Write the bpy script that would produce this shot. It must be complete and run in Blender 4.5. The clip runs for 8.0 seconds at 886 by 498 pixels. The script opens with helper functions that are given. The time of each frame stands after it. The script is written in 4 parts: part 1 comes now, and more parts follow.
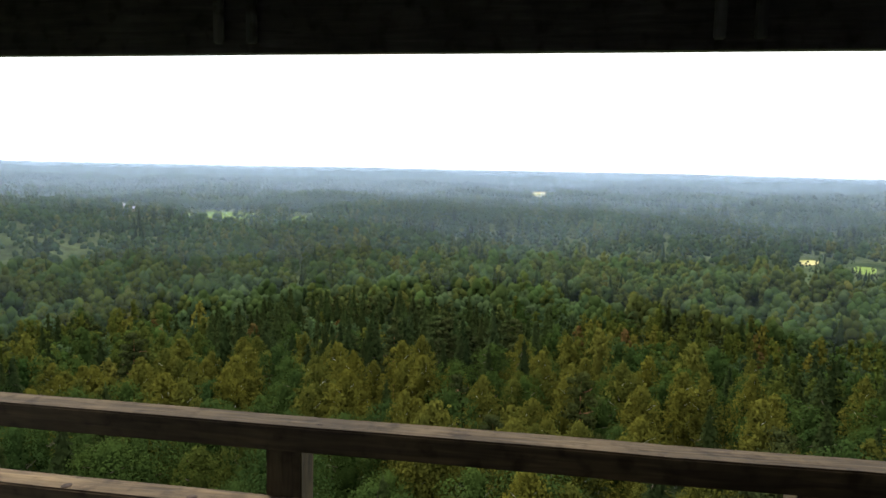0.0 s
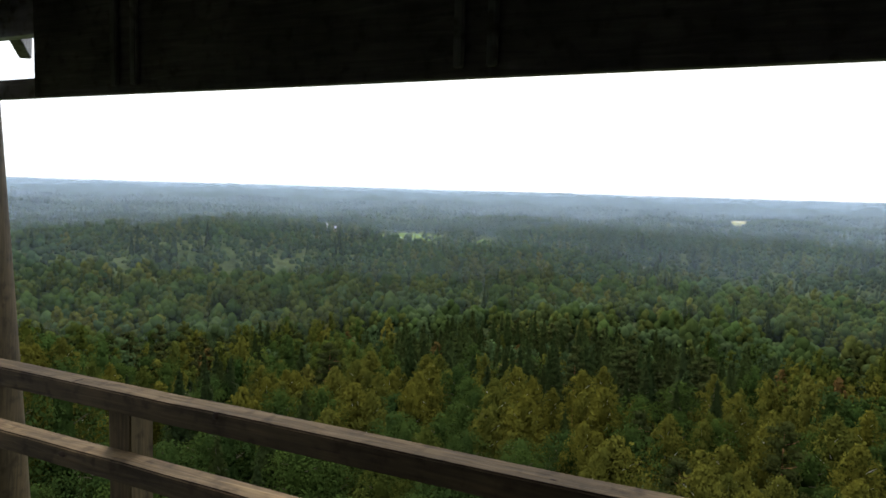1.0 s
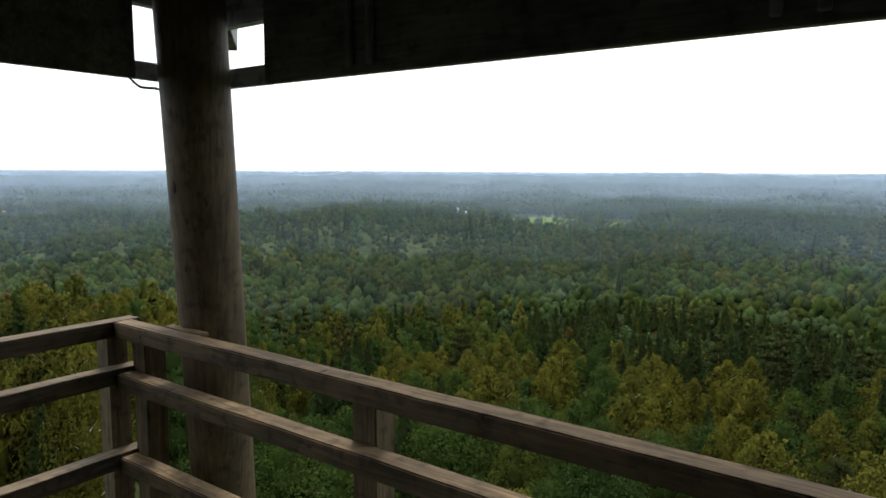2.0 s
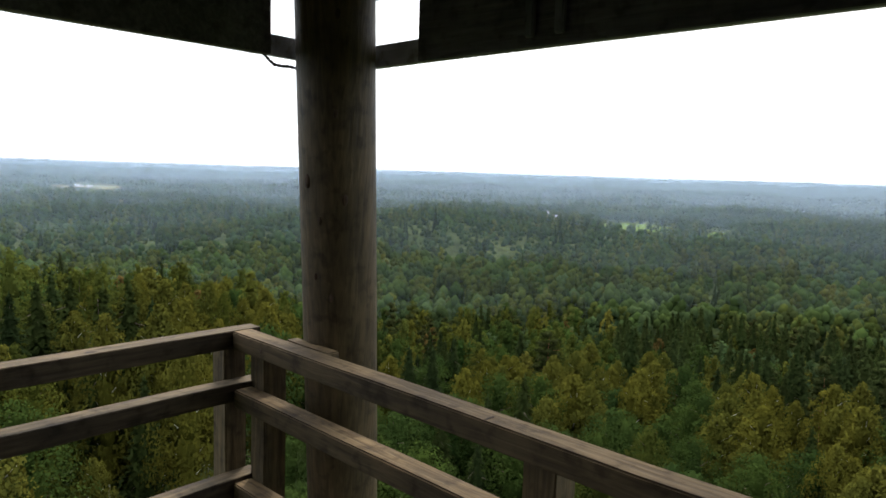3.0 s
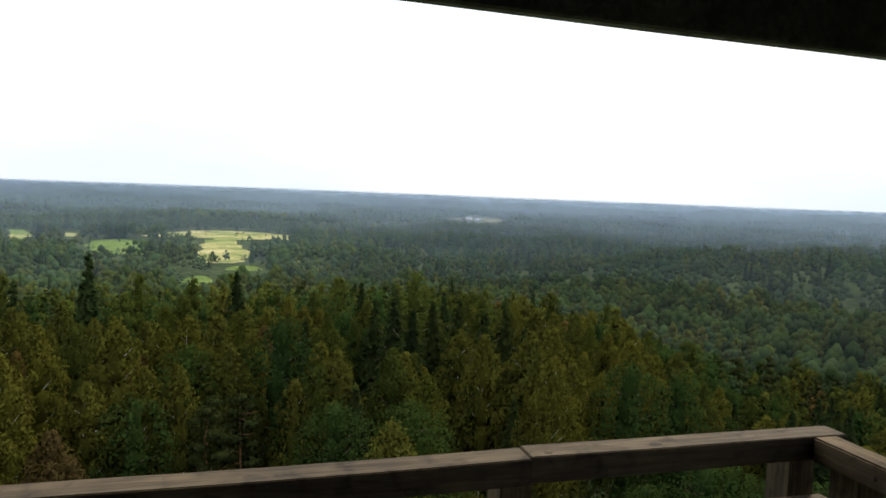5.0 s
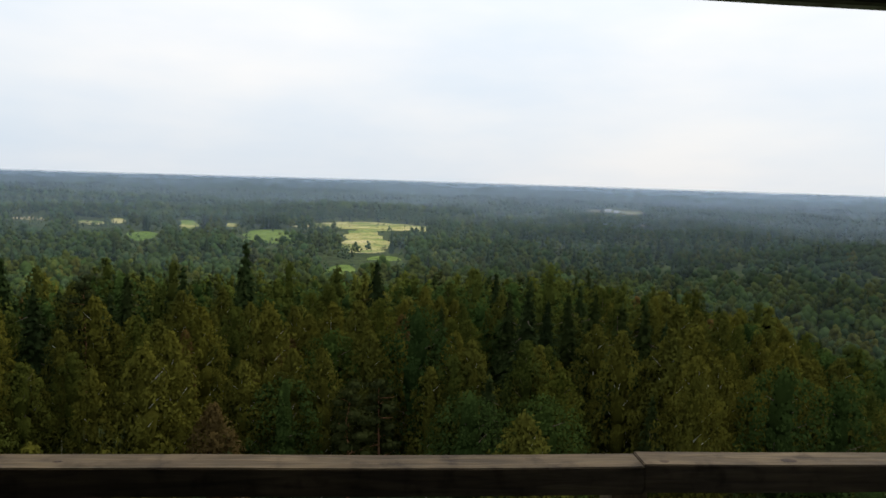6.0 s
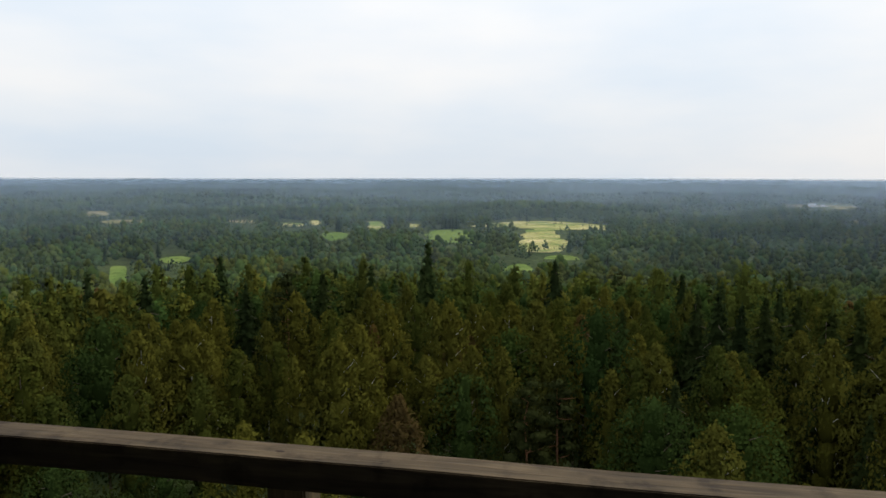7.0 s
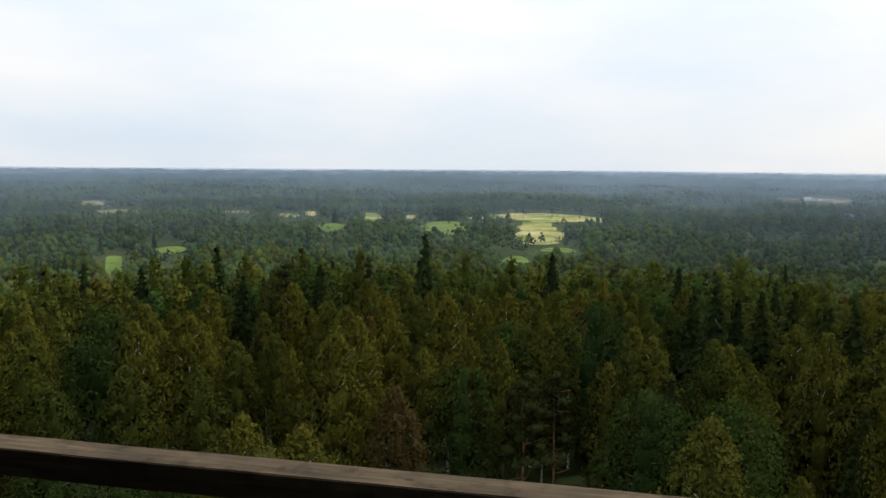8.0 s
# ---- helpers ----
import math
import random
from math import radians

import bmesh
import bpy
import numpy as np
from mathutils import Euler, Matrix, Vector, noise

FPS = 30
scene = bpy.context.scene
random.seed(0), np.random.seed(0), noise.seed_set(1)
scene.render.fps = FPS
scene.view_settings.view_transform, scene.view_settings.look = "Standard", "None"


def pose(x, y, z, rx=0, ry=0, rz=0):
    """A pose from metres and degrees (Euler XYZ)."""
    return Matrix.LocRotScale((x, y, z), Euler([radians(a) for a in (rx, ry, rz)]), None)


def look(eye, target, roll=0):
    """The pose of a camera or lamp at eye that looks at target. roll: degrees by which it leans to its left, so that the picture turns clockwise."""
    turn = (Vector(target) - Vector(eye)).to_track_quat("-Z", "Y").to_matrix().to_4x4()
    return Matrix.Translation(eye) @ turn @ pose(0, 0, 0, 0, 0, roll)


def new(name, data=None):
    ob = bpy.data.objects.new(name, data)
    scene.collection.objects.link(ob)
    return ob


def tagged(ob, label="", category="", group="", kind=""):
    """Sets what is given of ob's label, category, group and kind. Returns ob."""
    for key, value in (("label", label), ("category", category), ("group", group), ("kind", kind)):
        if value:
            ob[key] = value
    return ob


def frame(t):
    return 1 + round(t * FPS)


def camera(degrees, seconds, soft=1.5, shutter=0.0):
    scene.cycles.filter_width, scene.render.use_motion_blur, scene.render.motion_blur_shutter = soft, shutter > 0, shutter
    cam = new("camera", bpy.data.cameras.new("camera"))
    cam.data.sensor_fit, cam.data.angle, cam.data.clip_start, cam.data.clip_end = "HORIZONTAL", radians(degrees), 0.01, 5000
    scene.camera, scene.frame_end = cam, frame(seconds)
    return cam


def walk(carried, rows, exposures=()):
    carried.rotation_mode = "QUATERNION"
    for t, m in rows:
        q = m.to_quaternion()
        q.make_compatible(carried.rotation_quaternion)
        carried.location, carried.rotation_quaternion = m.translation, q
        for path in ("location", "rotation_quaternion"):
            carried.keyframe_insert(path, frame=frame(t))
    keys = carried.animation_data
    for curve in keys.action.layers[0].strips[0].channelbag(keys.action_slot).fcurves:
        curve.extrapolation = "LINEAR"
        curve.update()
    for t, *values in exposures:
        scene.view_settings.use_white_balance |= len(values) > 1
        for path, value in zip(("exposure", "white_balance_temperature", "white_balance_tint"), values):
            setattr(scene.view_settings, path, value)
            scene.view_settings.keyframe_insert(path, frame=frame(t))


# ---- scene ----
cam = camera(66.8, 8.0, soft=1.6)
PATH = [
    (0.0, pose(2.765, -1.274, 1.635, 83.25, -1.13, 8.96)),
    (0.5, pose(2.694, -1.212, 1.648, 84.37, -0.86, 15.08)),
    (1.0, pose(2.616, -1.186, 1.639, 84.99, -1.70, 24.60)),
    (1.5, pose(2.407, -1.203, 1.632, 84.16, -1.80, 31.01)),
    (1.7, pose(2.344, -1.221, 1.627, 83.62, -1.00, 33.13)),
    (2.8, pose(1.936, -1.044, 1.609, 83.70, -1.57, 41.55)),
    (3.0, pose(1.842, -1.039, 1.606, 83.44, -1.80, 43.25)),
    (3.5, pose(1.609, -1.099, 1.617, 84.50, -0.15, 43.63)),
    (4.0, pose(1.410, -1.168, 1.615, 84.97, -1.85, 53.47)),
    (4.5, pose(1.264, -1.189, 1.616, 85.41, -2.32, 63.88)),
    (5.0, pose(1.202, -1.255, 1.618, 85.43, -2.30, 73.89)),
    (6.3, pose(1.180, -1.189, 1.622, 84.26, -1.16, 89.90)),
    (6.5, pose(1.106, -1.253, 1.595, 84.38, -0.48, 93.68)),
    (7.0, pose(1.027, -1.302, 1.571, 83.97, -0.30, 100.35)),
    (7.5, pose(1.046, -1.358, 1.596, 83.19, -1.64, 103.91)),
    (8.0, pose(1.087, -1.527, 1.648, 83.25, -0.66, 100.07)),
]
walk(cam, PATH, [(0.0, 0.88), (1.0, 0.58), (1.5, 0.56), (3.5, 0.78), (4.0, 0.64), (4.5, 0.38), (5.0, 0.1), (6.5, -0.27), (7.5, -0.27), (8.0, -0.18)])

# ---------------------------------------------------------------- sky and sun
SUN_AZ, SUN_EL = -38.0, 57.0          # clockwise from +y, degrees
world = bpy.data.worlds.new("sky")
scene.world = world
world.use_nodes = True
wn, wl = world.node_tree.nodes, world.node_tree.links
wn.clear()
w_out = wn.new("ShaderNodeOutputWorld")
w_bg = wn.new("ShaderNodeBackground")
w_sky = wn.new("ShaderNodeTexSky")
w_sky.sky_type = "NISHITA"
w_sky.sun_disc = False
w_sky.sun_elevation, w_sky.sun_rotation = radians(SUN_EL), radians(SUN_AZ)
w_sky.dust_density, w_sky.air_density = 3.0, 1.0
w_co = wn.new("ShaderNodeTexCoord")
w_map = wn.new("ShaderNodeMapping")
w_map.inputs["Scale"].default_value = (1.0, 1.0, 3.5)
w_no = wn.new("ShaderNodeTexNoise")
w_no.inputs["Scale"].default_value, w_no.inputs["Detail"].default_value, w_no.inputs["Roughness"].default_value = 1.7, 5.0, 0.5
w_ra = wn.new("ShaderNodeValToRGB")
w_ra.color_ramp.elements[0].position, w_ra.color_ramp.elements[0].color = 0.34, (0.0, 0.0, 0.0, 1)
w_ra.color_ramp.elements[1].position, w_ra.color_ramp.elements[1].color = 0.64, (1.0, 1.0, 1.0, 1)
w_mix = wn.new("ShaderNodeMix")
w_mix.data_type = "RGBA"
w_mix.inputs[6].default_value = (9.0, 10.1, 11.3, 1)      # thin cloud, the blue showing through
w_mix.inputs[7].default_value = (11.5, 11.5, 11.5, 1)     # thick cloud
w_veil = wn.new("ShaderNodeMix")
w_veil.data_type = "RGBA"
w_veil.inputs[0].default_value = 0.92
wl.new(w_co.outputs["Generated"], w_map.inputs["Vector"])
wl.new(w_map.outputs["Vector"], w_no.inputs["Vector"])
wl.new(w_no.outputs["Fac"], w_ra.inputs["Fac"])
wl.new(w_ra.outputs["Color"], w_mix.inputs[0])
wl.new(w_sky.outputs["Color"], w_veil.inputs[6])
wl.new(w_mix.outputs[2], w_veil.inputs[7])
# an overcast sky is brightest overhead and dimmer towards the horizon
w_sep, w_up, w_mul = wn.new("ShaderNodeSeparateXYZ"), wn.new("ShaderNodeMapRange"), wn.new("ShaderNodeMix")
w_up.inputs["To Min"].default_value, w_up.inputs["To Max"].default_value = 0.95, 1.6
w_mul.data_type, w_mul.blend_type = "RGBA", "MULTIPLY"
w_mul.inputs[0].default_value = 1.0
wl.new(w_co.outputs["Generated"], w_sep.inputs[0])
wl.new(w_sep.outputs["Z"], w_up.inputs["Value"])
wl.new(w_veil.outputs[2], w_mul.inputs[6])
wl.new(w_up.outputs["Result"], w_mul.inputs[7])
wl.new(w_mul.outputs[2], w_bg.inputs["Color"])
w_bg.inputs["Strength"].default_value = 0.1
wl.new(w_bg.outputs["Background"], w_out.inputs["Surface"])

sun = new("sun", bpy.data.lights.new("sun", "SUN"))
sun.data.energy, sun.data.angle, sun.data.color = 2.4, radians(11), (1.0, 0.93, 0.82)
a, e = radians(SUN_AZ), radians(SUN_EL)
sun.matrix_world = look((math.sin(a) * math.cos(e) * 60, math.cos(a) * math.cos(e) * 60, math.sin(e) * 60), (0, 0, 0))


# ---------------------------------------------------------------- materials
def material(name):
    m = bpy.data.materials.new(name)
    m.use_nodes = True
    nt = m.node_tree
    nt.nodes.clear()
    out = nt.nodes.new("ShaderNodeOutputMaterial")
    return m, nt.nodes, nt.links, out


def ramp(nodes, stops):
    r = nodes.new("ShaderNodeValToRGB")
    while len(r.color_ramp.elements) < len(stops):
        r.color_ramp.elements.new(0.5)
    for el, (pos, col) in zip(r.color_ramp.elements, stops):
        el.position, el.color = pos, (*col, 1)
    return r


def timber(name, dark, light, rough=0.8, along="X", grain=1.0, top_lift=None):
    """Sawn or peeled wood, its grain along one local axis."""
    m, n, l, out = material(name)
    co, mp = n.new("ShaderNodeTexCoord"), n.new("ShaderNodeMapping")
    mp.inputs["Scale"].default_value = {"X": (3.5, 46, 46), "Y": (46, 3.5, 46), "Z": (46, 46, 3.5)}[along]
    oi, ad = n.new("ShaderNodeObjectInfo"), n.new("ShaderNodeVectorMath")
    ad.operation = "ADD"
    l.new(co.outputs["Object"], ad.inputs[0])
    l.new(oi.outputs["Random"], ad.inputs[1])
    l.new(ad.outputs[0], mp.inputs["Vector"])
    fine, wide, spots = n.new("ShaderNodeTexNoise"), n.new("ShaderNodeTexNoise"), n.new("ShaderNodeTexNoise")
    fine.inputs["Scale"].default_value, fine.inputs["Detail"].default_value, fine.inputs["Distortion"].default_value = 1.6, 6, 0.7
    wide.inputs["Scale"].default_value, wide.inputs["Detail"].default_value = 5.0, 4
    spots.inputs["Scale"].default_value, spots.inputs["Detail"].default_value = 23.0, 3
    l.new(mp.outputs["Vector"], fine.inputs["Vector"])
    l.new(ad.outputs[0], wide.inputs["Vector"])
    l.new(ad.outputs[0], spots.inputs["Vector"])
    c1 = ramp(n, [(0.30, dark), (0.52, tuple((x + y) / 2 for x, y in zip(dark, light))), (0.72, light)])
    l.new(fine.outputs["Fac"], c1.inputs["Fac"])
    c2 = ramp(n, [(0.30, (0.55, 0.53, 0.50)), (0.62, (1.08, 1.05, 1.0))])
    l.new(wide.outputs["Fac"], c2.inputs["Fac"])
    c3 = ramp(n, [(0.30, (0.5, 0.46, 0.40)), (0.46, (1, 1, 1)), (0.72, (1.12, 1.12, 1.12))])
    l.new(spots.outputs["Fac"], c3.inputs["Fac"])
    mu, mu2 = n.new("ShaderNodeMix"), n.new("ShaderNodeMix")
    for x in (mu, mu2):
        x.data_type, x.blend_type = "RGBA", "MULTIPLY"
        x.inputs[0].default_value = 1.0
    l.new(c1.outputs["Color"], mu.inputs[6])
    l.new(c2.outputs["Color"], mu.inputs[7])
    l.new(mu.outputs[2], mu2.inputs[6])
    l.new(c3.outputs["Color"], mu2.inputs[7])
    b = n.new("ShaderNodeBsdfPrincipled")
    b.inputs["Roughness"].default_value = rough
    b.inputs["Specular IOR Level"].default_value = 0.3
    last = mu2.outputs[2]
    if top_lift:
        # upper faces lightened: greyed wood plus skylight put into the colour; sides stay brown
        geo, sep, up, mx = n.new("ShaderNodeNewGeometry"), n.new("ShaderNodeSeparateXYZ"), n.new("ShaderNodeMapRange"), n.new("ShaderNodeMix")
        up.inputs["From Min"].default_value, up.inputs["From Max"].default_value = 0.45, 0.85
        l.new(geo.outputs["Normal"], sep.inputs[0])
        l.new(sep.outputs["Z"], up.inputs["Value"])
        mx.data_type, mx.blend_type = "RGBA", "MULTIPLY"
        mx.inputs[7].default_value = (*top_lift, 1)
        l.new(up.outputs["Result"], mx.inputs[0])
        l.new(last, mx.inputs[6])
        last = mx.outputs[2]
    l.new(last, b.inputs["Base Color"])
    bump = n.new("ShaderNodeBump")
    bump.inputs["Strength"].default_value, bump.inputs["Distance"].default_value = 0.7 * grain, 0.005
    l.new(fine.outputs["Fac"], bump.inputs["Height"])
    l.new(bump.outputs["Normal"], b.inputs["Normal"])
    l.new(b.outputs["BSDF"], out.inputs["Surface"])
    return m


def foliage(name):
    """Leaves: the tint stands on the mesh, varied leaf by leaf and tree by tree."""
    m, n, l, out = material(name)
    at, geo, oi = n.new("ShaderNodeAttribute"), n.new("ShaderNodeNewGeometry"), n.new("ShaderNodeObjectInfo")
    at.attribute_name = "tint"
    r1 = ramp(n, [(0.0, (0.93, 0.94, 0.95)), (0.6, (1.0, 1.0, 1.0)), (1.0, (1.08, 1.07, 1.04))])
    l.new(geo.outputs["Random Per Island"], r1.inputs["Fac"])
    r2 = ramp(n, [(0.0, (0.78, 0.86, 0.95)), (0.5, (1.0, 1.0, 1.0)), (1.0, (1.12, 1.08, 0.95))])
    l.new(oi.outputs["Random"], r2.inputs["Fac"])
    no = n.new("ShaderNodeTexNoise")
    no.inputs["Scale"].default_value, no.inputs["Detail"].default_value = 0.35, 3
    l.new(geo.outputs["Position"], no.inputs["Vector"])
    r3 = ramp(n, [(0.32, (0.86, 0.88, 0.9)), (0.66, (1.1, 1.08, 1.0))])
    l.new(no.outputs["Fac"], r3.inputs["Fac"])
    last = at.outputs["Color"]
    for r in (r1, r2, r3):
        mx = n.new("ShaderNodeMix")
        mx.data_type, mx.blend_type = "RGBA", "MULTIPLY"
        mx.inputs[0].default_value = 1.0
        l.new(last, mx.inputs[6])
        l.new(r.outputs["Color"], mx.inputs[7])
        last = mx.outputs[2]
    di, tr, ms = n.new("ShaderNodeBsdfDiffuse"), n.new("ShaderNodeBsdfTranslucent"), n.new("ShaderNodeMixShader")
    ms.inputs[0].default_value = 0.14
    # a spray of leaves is lit as the part of the crown that it stands on, whichever way a single leaf hangs
    lean, world_way = n.new("ShaderNodeAttribute"), n.new("ShaderNodeVectorTransform")
    lean.attribute_name = "lean"
    world_way.vector_type, world_way.convert_from, world_way.convert_to = "NORMAL", "OBJECT", "WORLD"
    l.new(lean.outputs["Vector"], world_way.inputs[0])
    l.new(world_way.outputs[0], di.inputs["Normal"])
    l.new(last, di.inputs["Color"])
    l.new(last, tr.inputs["Color"])
    l.new(di.outputs["BSDF"], ms.inputs[1])
    l.new(tr.outputs["BSDF"], ms.inputs[2])
    l.new(ms.outputs["Shader"], out.inputs["Surface"])
    return m


def earthy(name, stops, scale, detail=6, rough=0.95, second=None):
    """Grass, soil or bark: noise at two scales through a colour ramp."""
    m, n, l, out = material(name)
    geo = n.new("ShaderNodeNewGeometry")
    n1, n2 = n.new("ShaderNodeTexNoise"), n.new("ShaderNodeTexNoise")
    n1.inputs["Scale"].default_value, n1.inputs["Detail"].default_value = scale, detail
    n2.inputs["Scale"].default_value, n2.inputs["Detail"].default_value = second or scale * 9, 5
    l.new(geo.outputs["Position"], n1.inputs["Vector"])
    l.new(geo.outputs["Position"], n2.inputs["Vector"])
    r1 = ramp(n, stops)
    l.new(n1.outputs["Fac"], r1.inputs["Fac"])
    r2 = ramp(n, [(0.3, (0.7, 0.7, 0.7)), (0.7, (1.2, 1.2, 1.2))])
    l.new(n2.outputs["Fac"], r2.inputs["Fac"])
    mx = n.new("ShaderNodeMix")
    mx.data_type, mx.blend_type = "RGBA", "MULTIPLY"
    mx.inputs[0].default_value = 1.0
    l.new(r1.outputs["Color"], mx.inputs[6])
    l.new(r2.outputs["Color"], mx.inputs[7])
    b = n.new("ShaderNodeBsdfPrincipled")
    b.inputs["Roughness"].default_value = rough
    b.inputs["Specular IOR Level"].default_value = 0.0
    l.new(mx.outputs[2], b.inputs["Base Color"])
    l.new(b.outputs["BSDF"], out.inputs["Surface"])
    return m


def haze_matt(name, tone):
    """Haze colour for a sheet: matt, faintly blue, half translucent."""
    m, n, l, out = material(name)
    di, tl, mix = n.new("ShaderNodeBsdfDiffuse"), n.new("ShaderNodeBsdfTranslucent"), n.new("ShaderNodeMixShader")
    di.inputs["Color"].default_value = tl.inputs["Color"].default_value = (*tone, 1)
    mix.inputs[0].default_value = 0.5
    l.new(di.outputs["BSDF"], mix.inputs[1])
    l.new(tl.outputs["BSDF"], mix.inputs[2])
    l.new(mix.outputs["Shader"], out.inputs["Surface"])
    return m, n, l, out, mix


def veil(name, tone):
    """A sheet standing in for haze: scatters the share of the light that stands on the mesh and lets the rest through.
    """
    m, n, l, out, scatter_part = haze_matt(name, tone)
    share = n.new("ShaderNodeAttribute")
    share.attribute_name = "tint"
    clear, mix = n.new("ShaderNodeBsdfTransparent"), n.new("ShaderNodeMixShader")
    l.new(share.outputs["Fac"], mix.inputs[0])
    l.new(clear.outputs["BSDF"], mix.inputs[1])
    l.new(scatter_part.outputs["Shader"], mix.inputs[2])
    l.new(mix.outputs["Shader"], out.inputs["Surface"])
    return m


RAIL_X = timber("weathered_rail_x", (0.040, 0.028, 0.014), (0.112, 0.083, 0.045), along="X", top_lift=(2.0, 1.9, 1.8))
# same wood toned darker: the shade on this railing is put into its colour
RAIL_Y = timber("weathered_rail_y", (0.026, 0.019, 0.011), (0.072, 0.055, 0.033), along="Y", top_lift=(2.15, 2.1, 2.0))
POST = timber("weathered_post", (0.045, 0.033, 0.017), (0.128, 0.098, 0.052), along="Z")
LOG = timber("peeled_log", (0.046, 0.033, 0.017), (0.112, 0.082, 0.044), rough=0.6, along="Z", grain=0.6)
KNOT = timber("knot_wood", (0.03, 0.02, 0.014), (0.09, 0.055, 0.035), along="Z")
# dark stain, its bluish lift being lens glow put into the colour
DARK = timber("dark_stained_board", (0.075, 0.075, 0.085), (0.17, 0.168, 0.185), rough=0.6, along="X", grain=0.5)
# lens glare painted into battens and plates as a pale blue-grey
PLATE = timber("glare_batten", (0.40, 0.44, 0.50), (0.58, 0.63, 0.70), along="X", grain=0.5)
STUD = timber("grey_stud", (0.13, 0.14, 0.16), (0.26, 0.28, 0.31), along="Z", grain=0.5)
DECK = timber("deck_board", (0.032, 0.027, 0.022), (0.08, 0.067, 0.054), along="X")
LEAF = foliage("leaves")
BARK_BIRCH = earthy("birch_bark", [(0.38, (0.04, 0.035, 0.03)), (0.46, (0.5, 0.48, 0.43)), (0.7, (0.6, 0.58, 0.53))], 3.0)
BARK_DARK = earthy("grey_bark", [(0.3, (0.05, 0.04, 0.03)), (0.7, (0.16, 0.13, 0.10))], 2.0)
BARK_PINE = earthy("pine_bark", [(0.3, (0.10, 0.05, 0.03)), (0.7, (0.30, 0.15, 0.08))], 2.0)
SOIL = earthy("forest_floor", [(0.3, (0.03, 0.045, 0.018)), (0.7, (0.06, 0.075, 0.03))], 0.02)
STRAW = earthy("ripe_meadow", [(0.36, (0.12, 0.17, 0.04)), (0.5, (0.27, 0.26, 0.09)), (0.68, (0.42, 0.36, 0.17))], 0.025)
DRY = earthy("dry_meadow", [(0.3, (0.12, 0.13, 0.05)), (0.5, (0.20, 0.17, 0.08)), (0.7, (0.28, 0.23, 0.13))], 0.03)
GRASS = earthy("green_meadow", [(0.3, (0.07, 0.12, 0.025)), (0.7, (0.14, 0.18, 0.045))], 0.02)
m, n, l, out = material("lake_water")
b = n.new("ShaderNodeBsdfPrincipled")
b.inputs["Base Color"].default_value, b.inputs["Roughness"].default_value = (0.05, 0.07, 0.08, 1), 0.12
l.new(b.outputs["BSDF"], out.inputs["Surface"])
WATER = m
m, n, l, out = material("steel_wire")
b = n.new("ShaderNodeBsdfPrincipled")
b.inputs["Base Color"].default_value, b.inputs["Roughness"].default_value, b.inputs["Metallic"].default_value = (0.12, 0.12, 0.13, 1), 0.5, 0.8
l.new(b.outputs["BSDF"], out.inputs["Surface"])
WIRE = m


# ---------------------------------------------------------------- the land
def smooth(x, lo, hi):
    k = np.clip((x - lo) / (hi - lo), 0, 1)
    return k * k * (3 - 2 * k)


def bearing(x, y):
    """Degrees anticlockwise from +y."""
    return np.degrees(np.arctan2(-x, y))


def at(az, r):
    return -math.sin(radians(az)) * r, math.cos(radians(az)) * r


def waves(x, y, size, seed):
    """Soft rolling noise from a few crossed sines, -1 to 1."""
    rng = np.random.RandomState(seed)
    total = 0
    for i in range(7):
        a, k, ph = rng.uniform(0, 2 * np.pi), (2 * np.pi / size) * rng.uniform(0.6, 1.7), rng.uniform(0, 2 * np.pi)
        total = total + np.sin((x * np.cos(a) + y * np.sin(a)) * k + ph)
    return total / 3.2


# kind, bearing, distance, half width across, half length away
MEADOWS = [
    ("ripe", 91.4, 955, 84, 85), ("ripe", 92.0, 735, 22, 130), ("green", 90.2, 547, 14, 18), ("green", 94.1, 480, 12, 26),
    ("green", 99.7, 775, 33, 60), ("green", 109.5, 797, 14, 38), ("ripe", 113.2, 970, 15, 36), ("ripe", 111.2, 1004, 8, 36),
    ("ripe", 106.2, 957, 11, 70), ("ripe", 102.9, 934, 8, 28), ("green", 126.5, 509, 5, 46), ("green", 122.2, 599, 11, 13),
    ("green", 123.5, 471, 5, 12), ("dry", 126.0, 1098, 27, 50), ("dry", 127.6, 1327, 15, 60), ("dry", 117.2, 1044, 21, 32),
]
FAR_MEADOWS = [
    ("dry", 71.2, 1890, 74, 60), ("dry", 68.4, 1290, 16, 50), ("dry", 34.0, 1069, 30, 90), ("green", 27.0, 946, 44, 60),
    ("green", 20.6, 876, 11, 44), ("ripe", 0.7, 2000, 20, 110), ("ripe", -20.3, 600, 6, 16), ("green", -23.9, 570, 7, 22),
]
OPEN_LAND = MEADOWS + FAR_MEADOWS
# groups of trees left standing in and beside the meadows
CLUMPS = [("clump", 96.0, 790, 22, 16), ("clump", 88.3, 700, 17, 60), ("clump", 91.6, 625, 7, 7), ("clump", 97.6, 690, 16, 22), ("clump", 104.4, 880, 10, 40),
          ("clump", 34.8, 1030, 9, 20), ("clump", 33.0, 1075, 8, 25), ("clump", 25.5, 900, 10, 16), ("clump", 93.2, 560, 9, 10)]
LAKE = (84.8, 2898, 54, 260)
# bearing, distance, length and turn of the farmhouses
HOUSES = [(36.4, 1125, 9, 10), (35.2, 1090, 9, 60), (34.3, 1110, 11, 100), (33.4, 1060, 8, 20), (32.4, 1040, 9, 5),
          (71.6, 1905, 16, 0), (70.9, 1890, 12, 40), (84.3, 2700, 30, 0), (85.2, 2690, 36, 5)]


